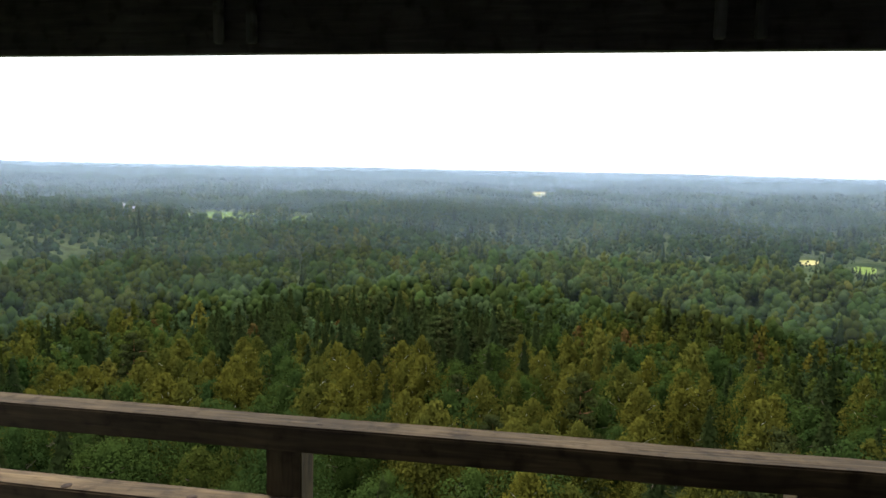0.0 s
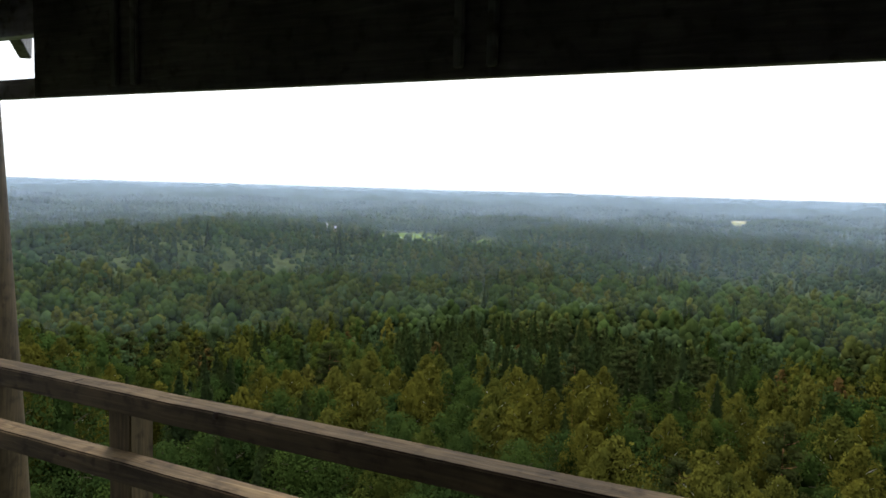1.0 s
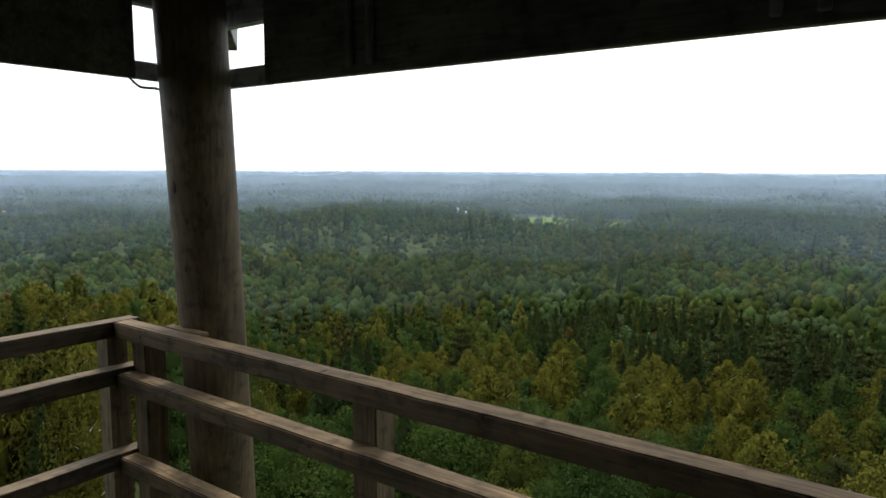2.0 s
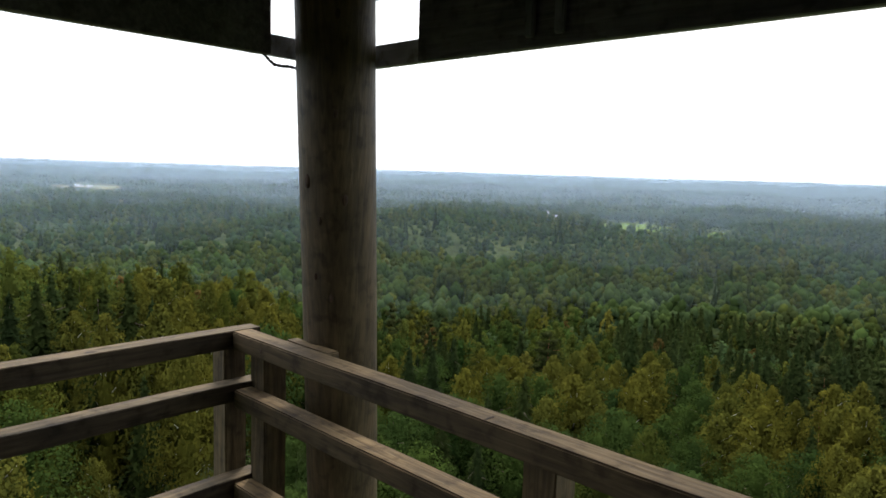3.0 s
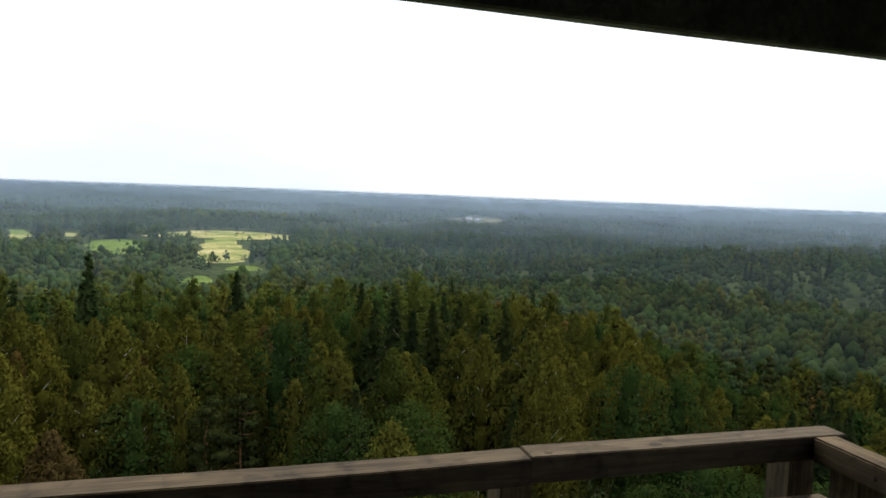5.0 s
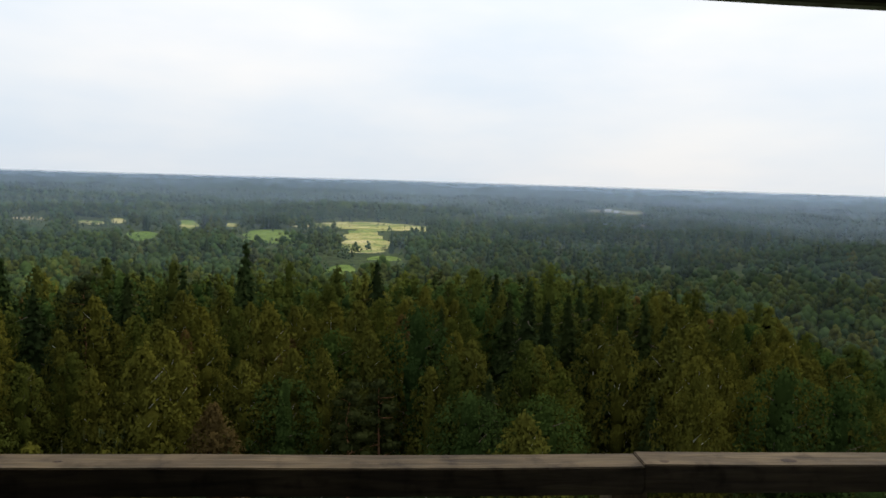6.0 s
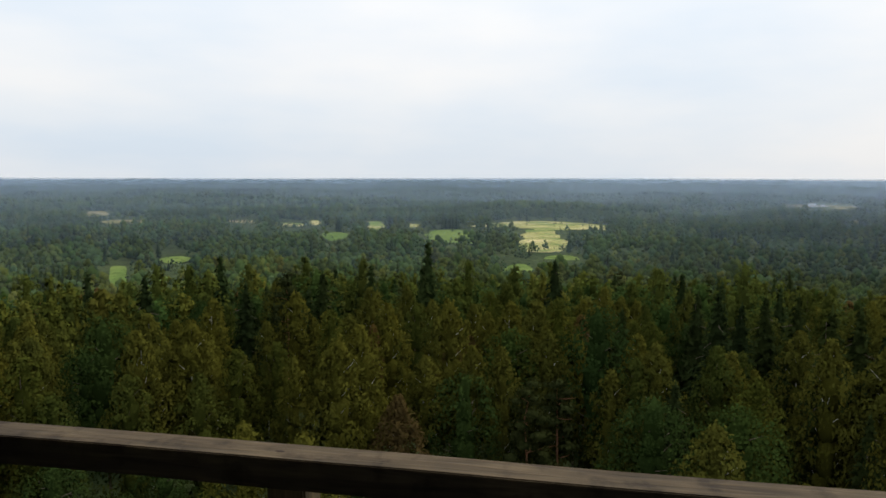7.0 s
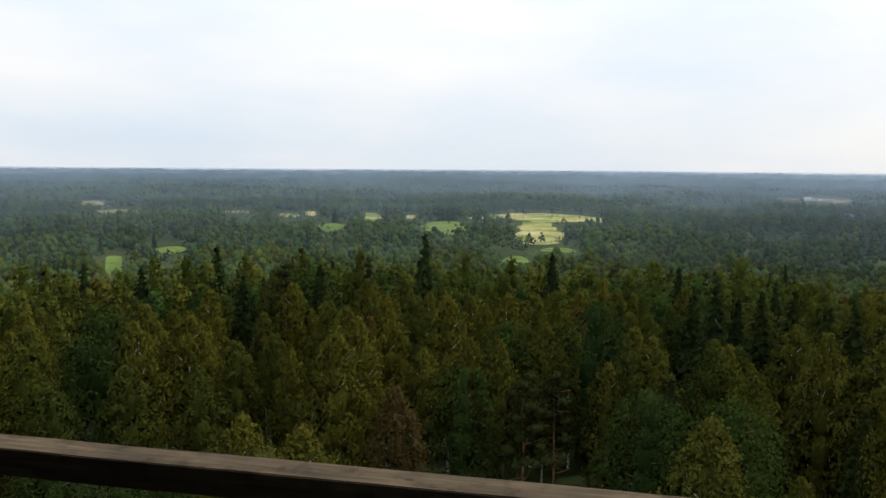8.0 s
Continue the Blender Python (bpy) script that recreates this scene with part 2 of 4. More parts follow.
def land(x, y):
    """Height of the ground: the tower's hill, the long spur to the west, and the rolling plain."""
    x, y = np.asarray(x, float), np.asarray(y, float)
    r, az = np.hypot(x, y), bearing(x, y)
    spur = smooth(az, 48, 70) * (1 - smooth(az, 150, 175))
    lo, hi = 35 + 95 * spur, 260 + 110 * spur
    fall = np.clip((r - lo) / (hi - lo), 0, 1)
    fall = fall * fall * (3 - 2 * fall)
    z = -37.0 - 29.0 * fall - 3.0 * spur * smooth(r, 75, 130) * (1 - fall)
    plain = smooth(r, 180, 500)
    plain = plain * (1 - 0.55 * smooth(r, 2200, 4300))
    z = z + plain * 7.5 * waves(x, y, 420, 3) + plain * 3.5 * waves(x, y, 170, 5) + smooth(r, 1200, 3000) * 4 * waves(x, y, 900, 8)
    z = z + (44.0 - 16.0 * smooth(az, 80, 130) - 10.0 * smooth(-az, 5, 30)) * smooth(r, 1700, 4900)
    for ba, br, size, high in ((46, 720, 170, 17), (8, 640, 150, 9), (64, 560, 130, 9), (15, 4300, 420, 8), (-8, 4500, 500, 5), (-22, 1500, 260, 10)):
        bx, by = at(ba, br)
        z = z + high * np.exp(-((x - bx) ** 2 + (y - by) ** 2) / (size * size))
    for kind, ba, br, half, deep in OPEN_LAND + [("lake", *LAKE)]:
        bx, by = at(ba, br)
        k = np.exp(-((x - bx) ** 2 + (y - by) ** 2) / (1.4 * max(half, deep)) ** 2)
        z = z * (1 - k) + ((-60.0 if kind == "lake" else -65.5) + 0.05 * (np.clip(r - br, -deep, deep))) * k
    return z


def inside_patch(x, y, patch, grow=0.0, front=0.0):
    """Whether a place lies in an oval patch; front leaves its near side open as well."""
    kind, ba, br, half, deep = patch
    a = radians(ba)
    u = x * np.cos(a) + y * np.sin(a)
    v = -x * np.sin(a) + y * np.cos(a) - br
    v = np.where(v < 0, v / (1 + front), v)
    wob = 1 + 0.18 * waves(x, y, 60, 11)
    return (u / ((half + grow) * wob)) ** 2 + (v / ((deep + grow) * wob)) ** 2 < 1


def mesh_from(name, verts, faces, mat, tints=None, leans=None):
    me = bpy.data.meshes.new(name)
    verts, faces = np.asarray(verts, np.float32), np.asarray(faces, np.int32)
    k = faces.shape[1]
    me.vertices.add(len(verts))
    me.vertices.foreach_set("co", verts.ravel())
    me.loops.add(faces.size)
    me.loops.foreach_set("vertex_index", faces.ravel())
    me.polygons.add(len(faces))
    me.polygons.foreach_set("loop_start", np.arange(0, faces.size, k, dtype=np.int32))
    me.update(calc_edges=True)
    if tints is not None:
        lay = me.attributes.new("tint", "FLOAT_COLOR", "POINT")
        lay.data.foreach_set("color", np.concatenate([np.asarray(tints, np.float32), np.ones((len(verts), 1), np.float32)], 1).ravel())
    me.materials.append(mat)
    if leans is not None:
        lay = me.attributes.new("lean", "FLOAT_VECTOR", "POINT")
        lay.data.foreach_set("vector", np.asarray(leans, np.float32).ravel())
    return me


def polar_sheet(radii, bearings, lift, closed):
    rr, aa = np.meshgrid(radii, np.radians(bearings), indexing="ij")
    x, y = -np.sin(aa) * rr, np.cos(aa) * rr
    z = land(x, y) + lift(x, y, rr)
    nr, na = rr.shape
    verts = np.stack([x, y, z], -1).reshape(-1, 3)
    i, j = np.meshgrid(np.arange(nr - 1), np.arange(na if closed else na - 1), indexing="ij")
    j2 = (j + 1) % na
    faces = np.stack([i * na + j, (i + 1) * na + j, (i + 1) * na + j2, i * na + j2], -1).reshape(-1, 4)
    return verts, faces


radii = np.concatenate([[0.2], np.geomspace(6, 4950, 130)])
v, f = polar_sheet(radii, np.arange(0, 360, 1.5), lambda x, y, r: 0 * x, True)
ground = new("ground", mesh_from("ground", v, f, SOIL))
tagged(ground, "rolling forest floor of dark moss and undergrowth", "ground", kind="structure")
ground.data.shade_smooth()


def meadow(patch, mat, label):
    kind, ba, br, half, deep = patch
    a = radians(ba)
    k = 26
    cx, cy = at(ba, br)
    verts, faces = [], []
    for i in range(k + 1):
        for j in range(48):
            t = 2 * math.pi * j / 48
            u, w = half * 1.08 * math.cos(t) * i / k, deep * 1.08 * math.sin(t) * i / k
            x, y = cx + u * math.cos(a) - w * math.sin(a), cy + u * math.sin(a) + w * math.cos(a)
            s = 1 + 0.2 * float(waves(np.array(x), np.array(y), 60, 11))
            verts.append((cx + (x - cx) * s, cy + (y - cy) * s, 0))
    verts = np.array(verts)
    verts[:, 2] = land(verts[:, 0], verts[:, 1]) + 0.7
    for i in range(k):
        for j in range(48):
            faces.append((i * 48 + j, (i + 1) * 48 + j, (i + 1) * 48 + (j + 1) % 48, i * 48 + (j + 1) % 48))
    ob = new("meadow", mesh_from("meadow", verts, faces, mat))
    ob.data.shade_smooth()
    return tagged(ob, label, "meadow", "meadows in the forest", "structure")


for patch in OPEN_LAND:
    meadow(patch, {"ripe": STRAW, "dry": DRY, "green": GRASS}[patch[0]],
           {"ripe": "pale straw-yellow ripe meadow among dark woods", "dry": "dull brownish dry meadow among dark woods", "green": "fresh green meadow clearing among dark woods"}[patch[0]])
cx, cy = at(LAKE[0], LAKE[1])
bm = bmesh.new()
bmesh.ops.create_circle(bm, cap_ends=True, segments=40, radius=1.0)
bmesh.ops.transform(bm, matrix=Matrix.Translation((cx, cy, float(land(cx, cy)) + 9.0)) @ Matrix.Rotation(radians(LAKE[0]), 4, "Z") @ Matrix.Diagonal((LAKE[2], LAKE[3], 1, 1)), verts=bm.verts)
me = bpy.data.meshes.new("water")
bm.to_mesh(me)
me.materials.append(WATER)
tagged(new("water", me), "bright distant lake reflecting the pale sky", "lake", kind="structure")

# far woods: the closed canopy towards the horizon
SECTOR = (-33.0, 145.0)


def canopy(x, y, r):
    rng = np.random.RandomState(2)
    return 13.0 + 3.0 * waves(x, y, 60, 21) + 3.0 * waves(x, y, 140, 22) + rng.uniform(-4.5, 4.5, np.shape(x)) * 1.0


v, f = polar_sheet(np.geomspace(2450, 4940, 70), np.arange(SECTOR[0], SECTOR[1], 0.22), canopy, False)
tint = np.array([[0.026, 0.042, 0.022]]) * np.random.RandomState(5).uniform(0.6, 1.5, (len(v), 1))
lean = np.stack([-0.4 * v[:, 0] / np.hypot(v[:, 0], v[:, 1]), -0.4 * v[:, 1] / np.hypot(v[:, 0], v[:, 1]), np.ones(len(v))], 1)
far = new("far_woods", mesh_from("far_woods", v, f, LEAF, tint, lean / 1.077))
tagged(far, "closed dark canopy of distant forest to the horizon", "forest", kind="stuff")

# haze: upright tinted sheets, 290 m to 3.7 km out, added in place of hazy air
HAZE_FILM = veil("haze_film", (0.43, 0.55, 0.72))
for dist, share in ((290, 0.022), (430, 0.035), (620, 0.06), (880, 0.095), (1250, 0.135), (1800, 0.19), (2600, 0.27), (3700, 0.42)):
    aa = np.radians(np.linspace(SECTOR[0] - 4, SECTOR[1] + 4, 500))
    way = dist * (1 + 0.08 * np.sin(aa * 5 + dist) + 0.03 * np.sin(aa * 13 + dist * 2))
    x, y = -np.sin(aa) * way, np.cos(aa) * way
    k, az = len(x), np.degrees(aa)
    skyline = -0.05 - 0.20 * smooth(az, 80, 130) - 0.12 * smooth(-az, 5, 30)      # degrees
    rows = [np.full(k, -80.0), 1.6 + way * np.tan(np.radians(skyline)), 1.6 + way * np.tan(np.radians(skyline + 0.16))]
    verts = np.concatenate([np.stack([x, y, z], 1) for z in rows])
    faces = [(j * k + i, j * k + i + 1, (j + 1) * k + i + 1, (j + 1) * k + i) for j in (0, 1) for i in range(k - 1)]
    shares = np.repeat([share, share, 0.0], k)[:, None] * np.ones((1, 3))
    haze = new("haze_sheet", mesh_from("haze_sheet", verts, faces, HAZE_FILM, shares))
    tagged(haze, "see-through blue sheet standing in for distant haze", "haze", kind="structure")


# ---------------------------------------------------------------- trees
def ico(level):
    bm = bmesh.new()
    bmesh.ops.create_icosphere(bm, subdivisions=level, radius=1.0)
    v = np.array([p.co[:] for p in bm.verts])
    f = np.array([[q.index for q in p.verts] for p in bm.faces])
    bm.free()
    return v, f


ICO = {1: ico(1), 2: ico(2)}


class Cloud:
    """Triangles with a brightness factor and a leaf direction for each corner, gathered into one crown."""

    def __init__(self, seed):
        self.v, self.f, self.c, self.n, self.k = [], [], [], [], 0
        self.rng = np.random.RandomState(seed)

    def put(self, v, f, c, n):
        self.v.append(v)
        self.f.append(np.asarray(f) + self.k)
        self.c.append(np.broadcast_to(np.asarray(c, float), (len(v), 3)))
        self.n.append(np.broadcast_to(np.asarray(n, float), (len(v), 3)))
        self.k += len(v)

    def lobe(self, centre, size, level=1, rough=0.18, c=1.0):
        v, f = ICO[level]
        w = v * (1 + self.rng.uniform(-rough, rough, (len(v), 1)))
        self.put(w * size + centre, f, (c, c, c), v + [0, 0, 0.2])

    def leaves(self, places, out, size, c, droop=0.0, long=1.0, loose=0.35, lean=None):
        """Small leafy sprays: one bent quad each, turned at random, mostly facing out."""
        rng, n = self.rng, len(places)
        nrm = out + rng.normal(0, loose, (n, 3))
        nrm /= np.linalg.norm(nrm, axis=1)[:, None]
        side = np.cross(nrm, rng.normal(0, 1, (n, 3)))
        side /= np.linalg.norm(side, axis=1)[:, None]
        up = np.cross(side, nrm)
        up[:, 2] -= droop
        up /= np.linalg.norm(up, axis=1)[:, None]
        s = size * rng.uniform(0.55, 1.35, (n, 1))
        a, b = places - up * s * 0.5 * long, places + up * s * 0.5 * long
        bend = nrm * s * rng.uniform(-0.2, 0.25, (n, 1))
        l, r = places - side * s * 0.42 + bend, places + side * s * 0.42 + bend
        v = np.stack([a, r, b, l], 1).reshape(-1, 3)
        k = np.arange(n)[:, None] * 4
        f = np.concatenate([k + [0, 3, 1], k + [1, 3, 2]])
        lean = (out if lean is None else lean) + 0.35 * nrm
        self.put(v, f, np.repeat(np.asarray(c, float).reshape(-1, 1) * np.ones((n, 3)), 4, 0), np.repeat(lean, 4, 0))

    def done(self):
        n = np.concatenate(self.n)
        return np.concatenate(self.v), np.concatenate(self.f), np.concatenate(self.c), n / np.linalg.norm(n, axis=1)[:, None]


def broad_crown(seed, high, wide, count, lobes, leaf, droop=0.1, taper=0.6, base=0.25, tall=1.2):
    """A leafy crown: boughs of uneven size round a stem, each a thick cluster of sprays, with gaps between."""
    cl = Cloud(seed)
    rng = cl.rng
    each = max(1, count // lobes)
    for i in range(lobes):
        t = (i + rng.uniform(0.1, 0.9)) / lobes
        prof = math.sin(math.pi * (0.20 + 0.77 * t)) ** taper
        a = i * 2.4 + rng.uniform(-0.5, 0.5)
        size = np.array([1, 1, tall * rng.uniform(0.85, 1.3)]) * wide * rng.uniform(0.11, 0.19) * (0.55 + 0.5 * prof)
        if lobes < 20:
            size = size * 1.35
        rad = max(0.0, wide * 0.5 * prof * rng.uniform(0.86, 1.12) - size[0] * 0.8) * (0.2 if t > 0.95 else rng.choice([1.0, 1.0, 1.0, 0.55]))
        way = np.array([math.cos(a), math.sin(a), 0.0])
        c = way * rad + [0, 0, high * (base + (0.97 - base) * t) - size[2] * 0.5]
        d = rng.normal(0, 1, (each, 3))
        d /= np.linalg.norm(d, axis=1)[:, None]
        d += way * 0.35
        d[:, 2] = np.where(d[:, 2] < -0.45, -d[:, 2], d[:, 2])
        d /= np.linalg.norm(d, axis=1)[:, None]
        p = c + d * size * rng.uniform(0.45, 1.2, (each, 1)) ** 0.8
        whole = way * prof + [0, 0, 0.25 + 0.9 * (t - 0.4)]
        cl.leaves(p, d, leaf, rng.uniform(0.88, 1.1, each), droop, 1.5 if droop > 0.3 else 1.0, 0.35, d * 0.75 + whole * 0.75)
    # core lobes tinted darker: shade inside the crown put into the colour
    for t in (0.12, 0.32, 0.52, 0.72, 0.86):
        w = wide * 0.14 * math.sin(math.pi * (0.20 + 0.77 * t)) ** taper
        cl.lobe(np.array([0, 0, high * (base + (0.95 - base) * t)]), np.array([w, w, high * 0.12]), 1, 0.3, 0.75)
    return cl.done()


def lump_crown(seed, high, wide, lobes, count, leaf, point=0.0):
    """A crown seen from afar: rounded billows round a high middle one, with leafy sprays along their edges."""
    cl = Cloud(seed)
    rng = cl.rng
    v, f = ICO[1]
    f = f[v[f].mean(1)[:, 2] > -0.5]
    v = v * (1 + rng.uniform(-0.22, 0.2, (len(v), 1)))
    for i in range(lobes):
        t = i / max(1, lobes - 1)
        a = i * 2.4 + rng.uniform(-0.5, 0.5)
        rad = 0.0 if i == lobes - 1 else wide * 0.30 * (1 - point * t) * rng.uniform(0.75, 1.15)
        w = wide * (0.36 if lobes == 1 else rng.uniform(0.17, 0.27)) * (1 - 0.5 * point * t)
        c = np.array([math.cos(a) * rad, math.sin(a) * rad, high * (0.46 + 0.40 * t ** 1.3 + rng.uniform(-0.04, 0.04))])
        size = np.array([w, w, min(w * 1.25, high * 0.17)]) if lobes > 1 else np.array([w, w, high * 0.33])
        way = v * 1.1 + np.array([math.cos(a), math.sin(a), 0]) * rad / wide * 1.6 + [0, 0, 0.1 + 0.5 * t]
        cl.put(v * size + c, f, (rng.uniform(0.9, 1.08),) * 3, way)
        n = count // lobes
        d = rng.normal(0, 1, (n, 3))
        d /= np.linalg.norm(d, axis=1)[:, None]
        d[:, 2] = np.where(d[:, 2] < -0.3, -d[:, 2], d[:, 2])
        cl.leaves(c + d * size * rng.uniform(0.85, 1.12, (n, 1)), d, leaf, rng.uniform(0.9, 1.12, n), 0.1, 1.0, 0.3, d * 0.8 + [math.cos(a) * 0.4, math.sin(a) * 0.4, 0.4 * t])
    return cl.done()


def spruce_crown(seed, high, wide, tiers, per, core_sides=7, sprays=4, leaf=0.5):
    """A spire of drooping boughs in uneven whorls, hung with twigs."""
    cl = Cloud(seed)
    rng = cl.rng
    a = np.linspace(0, 2 * np.pi, core_sides, endpoint=False)
    way = np.stack([np.cos(a), np.sin(a), 0 * a], 1)
    # core cones at 0.8 of the tint paint the shade between the boughs
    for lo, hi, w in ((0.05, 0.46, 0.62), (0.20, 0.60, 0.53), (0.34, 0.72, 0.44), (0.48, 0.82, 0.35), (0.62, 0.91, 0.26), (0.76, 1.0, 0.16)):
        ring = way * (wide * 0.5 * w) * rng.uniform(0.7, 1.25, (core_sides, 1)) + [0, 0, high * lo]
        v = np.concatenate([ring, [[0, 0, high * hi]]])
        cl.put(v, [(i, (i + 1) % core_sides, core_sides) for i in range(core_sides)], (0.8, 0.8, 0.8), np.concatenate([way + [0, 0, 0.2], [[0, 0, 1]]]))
    for i in range(tiers):
        t = (i + 0.4) / tiers
        n = max(3, int(per * (1 - 0.5 * t)))
        reach = wide * 0.5 * (1 - t) ** 0.95 + 0.16
        b = 2 * np.pi * (np.arange(n) + rng.uniform(-0.4, 0.4, n)) / n + i * 0.7
        ln = reach * rng.uniform(0.7, 1.2, n)
        z0 = high * (0.09 + 0.9 * t) + rng.uniform(-0.5, 0.5, n) * high / tiers
        sag = rng.uniform(0.2, 0.5, n)
        for q in range(sprays):
            u = (q + rng.uniform(0.3, 1.0, n)) / sprays * (0.75 if sprays > 1 else 0.6) + 0.25
            out = np.stack([np.cos(b), np.sin(b), 0 * b], 1)
            side = np.stack([-np.sin(b), np.cos(b), 0 * b], 1)
            p = out * (ln * u)[:, None] + side * (rng.uniform(-0.22, 0.22, n) * ln * u)[:, None]
            p[:, 2] = z0 - ln * sag * u ** 1.4
            face = out * 0.55 + [0, 0, 0.85]
            cl.leaves(p, face, leaf * (0.6 + 0.7 * (1 - t)), rng.uniform(0.75, 1.2, n), 0.5, 1.9, 0.3, out * 0.9 + [0, 0, 0.55])
    tip = np.array([[0.3, 0, high * 0.93], [-0.15, 0.25, high * 0.93], [-0.15, -0.25, high * 0.93], [0, 0, high * 1.02]])
    cl.put(tip, [(0, 1, 3), (1, 2, 3), (2, 0, 3)], (1, 1, 1), [[1, 0, 0.3], [-0.5, 0.8, 0.3], [-0.5, -0.8, 0.3], [0, 0, 1]])
    return cl.done()


def pine_crown(seed, high, wide, count, lobes, leaf):
    """Flat open plates of needles on the upper half of the stem."""
    cl = Cloud(seed)
    rng = cl.rng
    each = max(1, count // lobes)
    for i in range(lobes):
        t = (i + 0.5) / lobes
        z = high * (0.42 + 0.56 * t)
        a = i * 2.4 + rng.uniform(-0.4, 0.4)
        rad = wide * 0.5 * (1 - 0.75 * t) * rng.uniform(0.4, 0.9)
        size = np.array([1, 1, 0.5]) * wide * rng.uniform(0.15, 0.24) * (1.1 - 0.4 * t)
        c = np.array([math.cos(a) * rad, math.sin(a) * rad, z])
        # inner lobe at 0.7 of the tint, painted shade within the plate
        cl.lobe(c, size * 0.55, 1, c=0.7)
        d = rng.normal(0, 1, (each, 3))
        d /= np.linalg.norm(d, axis=1)[:, None]
        cl.leaves(c + d * size * rng.uniform(0.6, 1.25, (each, 1)), d, leaf, rng.uniform(0.85, 1.15, each))
    return cl.done()


TINT = {
    "birch": (0.065, 0.065, 0.012), "aspen": (0.042, 0.050, 0.010), "oak": (0.026, 0.043, 0.011), "spruce": (0.021, 0.030, 0.010),
    "pine": (0.031, 0.038, 0.013), "rust": (0.064, 0.043, 0.015), "willow": (0.028, 0.045, 0.019),
}
HEIGHT = {"birch": 17.0, "aspen": 17.5, "oak": 15.5, "spruce": 18.5, "pine": 18.0, "rust": 15.0, "willow": 14.0}


def crown_of(kind, level, seed):
    """A crown of one kind, finer near the tower and simpler far off: 0 near, 6 far."""
    h = HEIGHT[kind]
    if kind == "spruce" and level < 6:
        a = [(34, 17, 8, 10, 0.36), (30, 15, 8, 8, 0.46), (22, 12, 7, 4, 0.75), (16, 10, 7, 3, 0.95), (10, 8, 6, 1, 1.3), (5, 5, 6, 1, 1.7)][min(level, 5)]
        return spruce_crown(seed, h, 8.4, *a)
    if kind == "pine" and level < 4:
        a = [(4500, 22, 0.22), (1900, 18, 0.34), (700, 14, 0.5), (330, 11, 0.75)][level]
        return pine_crown(seed, h, 7.5, *a)
    wide = {"birch": 7.4, "aspen": 7.6, "oak": 9.0, "rust": 6.0, "willow": 8.6, "pine": 7.0, "spruce": 6.4}[kind]
    if level > 3:
        point = {"birch": 0.45, "aspen": 0.35, "rust": 0.4, "spruce": 0.8}.get(kind, 0.1)
        return lump_crown(seed, h, wide, *[(9, 63, 0.72), (4, 4, 1.1), (1, 0, 1.0)][level - 4], point=point)
    a = [(7200, 84, 0.20), (3700, 64, 0.275), (800, 34, 0.48), (290, 22, 0.74)][level]
    droop = {"birch": 0.7, "rust": 0.5}.get(kind, 0.05)
    taper = {"birch": 0.8, "rust": 0.8, "aspen": 0.7}.get(kind, 0.5)
    return broad_crown(seed, h, wide, *a, droop=droop, taper=taper, base=0.2 if kind != "oak" else 0.25, tall=1.3 if droop > 0.3 else 1.0)


def tube(path, radii, sides=7):
    """A tapered round limb along a path."""
    path = [Vector(p) for p in path]
    v, f = [], []
    for i, p in enumerate(path):
        d = (path[min(i + 1, len(path) - 1)] - path[max(i - 1, 0)]).normalized()
        q = d.to_track_quat("Z", "Y")
        for j in range(sides):
            t = 2 * math.pi * j / sides
            v.append(p + q @ Vector((math.cos(t) * radii[i], math.sin(t) * radii[i], 0)))
    for i in range(len(path) - 1):
        for j in range(sides):
            f.append((i * sides + j, i * sides + (j + 1) % sides, (i + 1) * sides + (j + 1) % sides, (i + 1) * sides + j))
    return [tuple(p) for p in v], f


def trunk_mesh(kind, seed):
    rng = random.Random(seed)
    h = HEIGHT[kind]
    r0 = {"oak": 0.26, "pine": 0.22}.get(kind, 0.17)
    pts = [(rng.uniform(-0.12, 0.12) * i, rng.uniform(-0.12, 0.12) * i, h * (0, 0.25, 0.5, 0.75, 0.93)[i] - (0.6 if i == 0 else 0)) for i in range(5)]
    v, f = tube(pts, [r0, r0 * 0.8, r0 * 0.6, r0 * 0.35, r0 * 0.12])
    limbs = {"spruce": 12, "pine": 11, "oak": 9, "birch": 9}.get(kind, 8)
    for i in range(limbs):
        z = h * (0.25 + 0.62 * (i + rng.random()) / limbs)
        a, ln = rng.uniform(0, 6.28), {"spruce": 2.4, "pine": 2.9, "oak": 2.9}.get(kind, 2.0) * rng.uniform(0.7, 1.1) * (1.15 - 0.6 * z / h)
        rise = {"spruce": -0.3, "pine": 0.12, "oak": 0.4}.get(kind, 0.75)
        p = [(0, 0, z), (math.cos(a) * ln * 0.5, math.sin(a) * ln * 0.5, z + rise * ln * 0.55), (math.cos(a + 0.2) * ln, math.sin(a + 0.2) * ln, z + rise * ln * 1.15)]
        v2, f2 = tube(p, [r0 * 0.32, r0 * 0.2, r0 * 0.05], 5)
        f += [tuple(k + len(v) for k in q) for q in f2]
        v += v2
    me = mesh_from("trunk", v, f, BARK_BIRCH if kind == "birch" else BARK_PINE if kind == "pine" else BARK_DARK)
    me.shade_smooth()
    return me


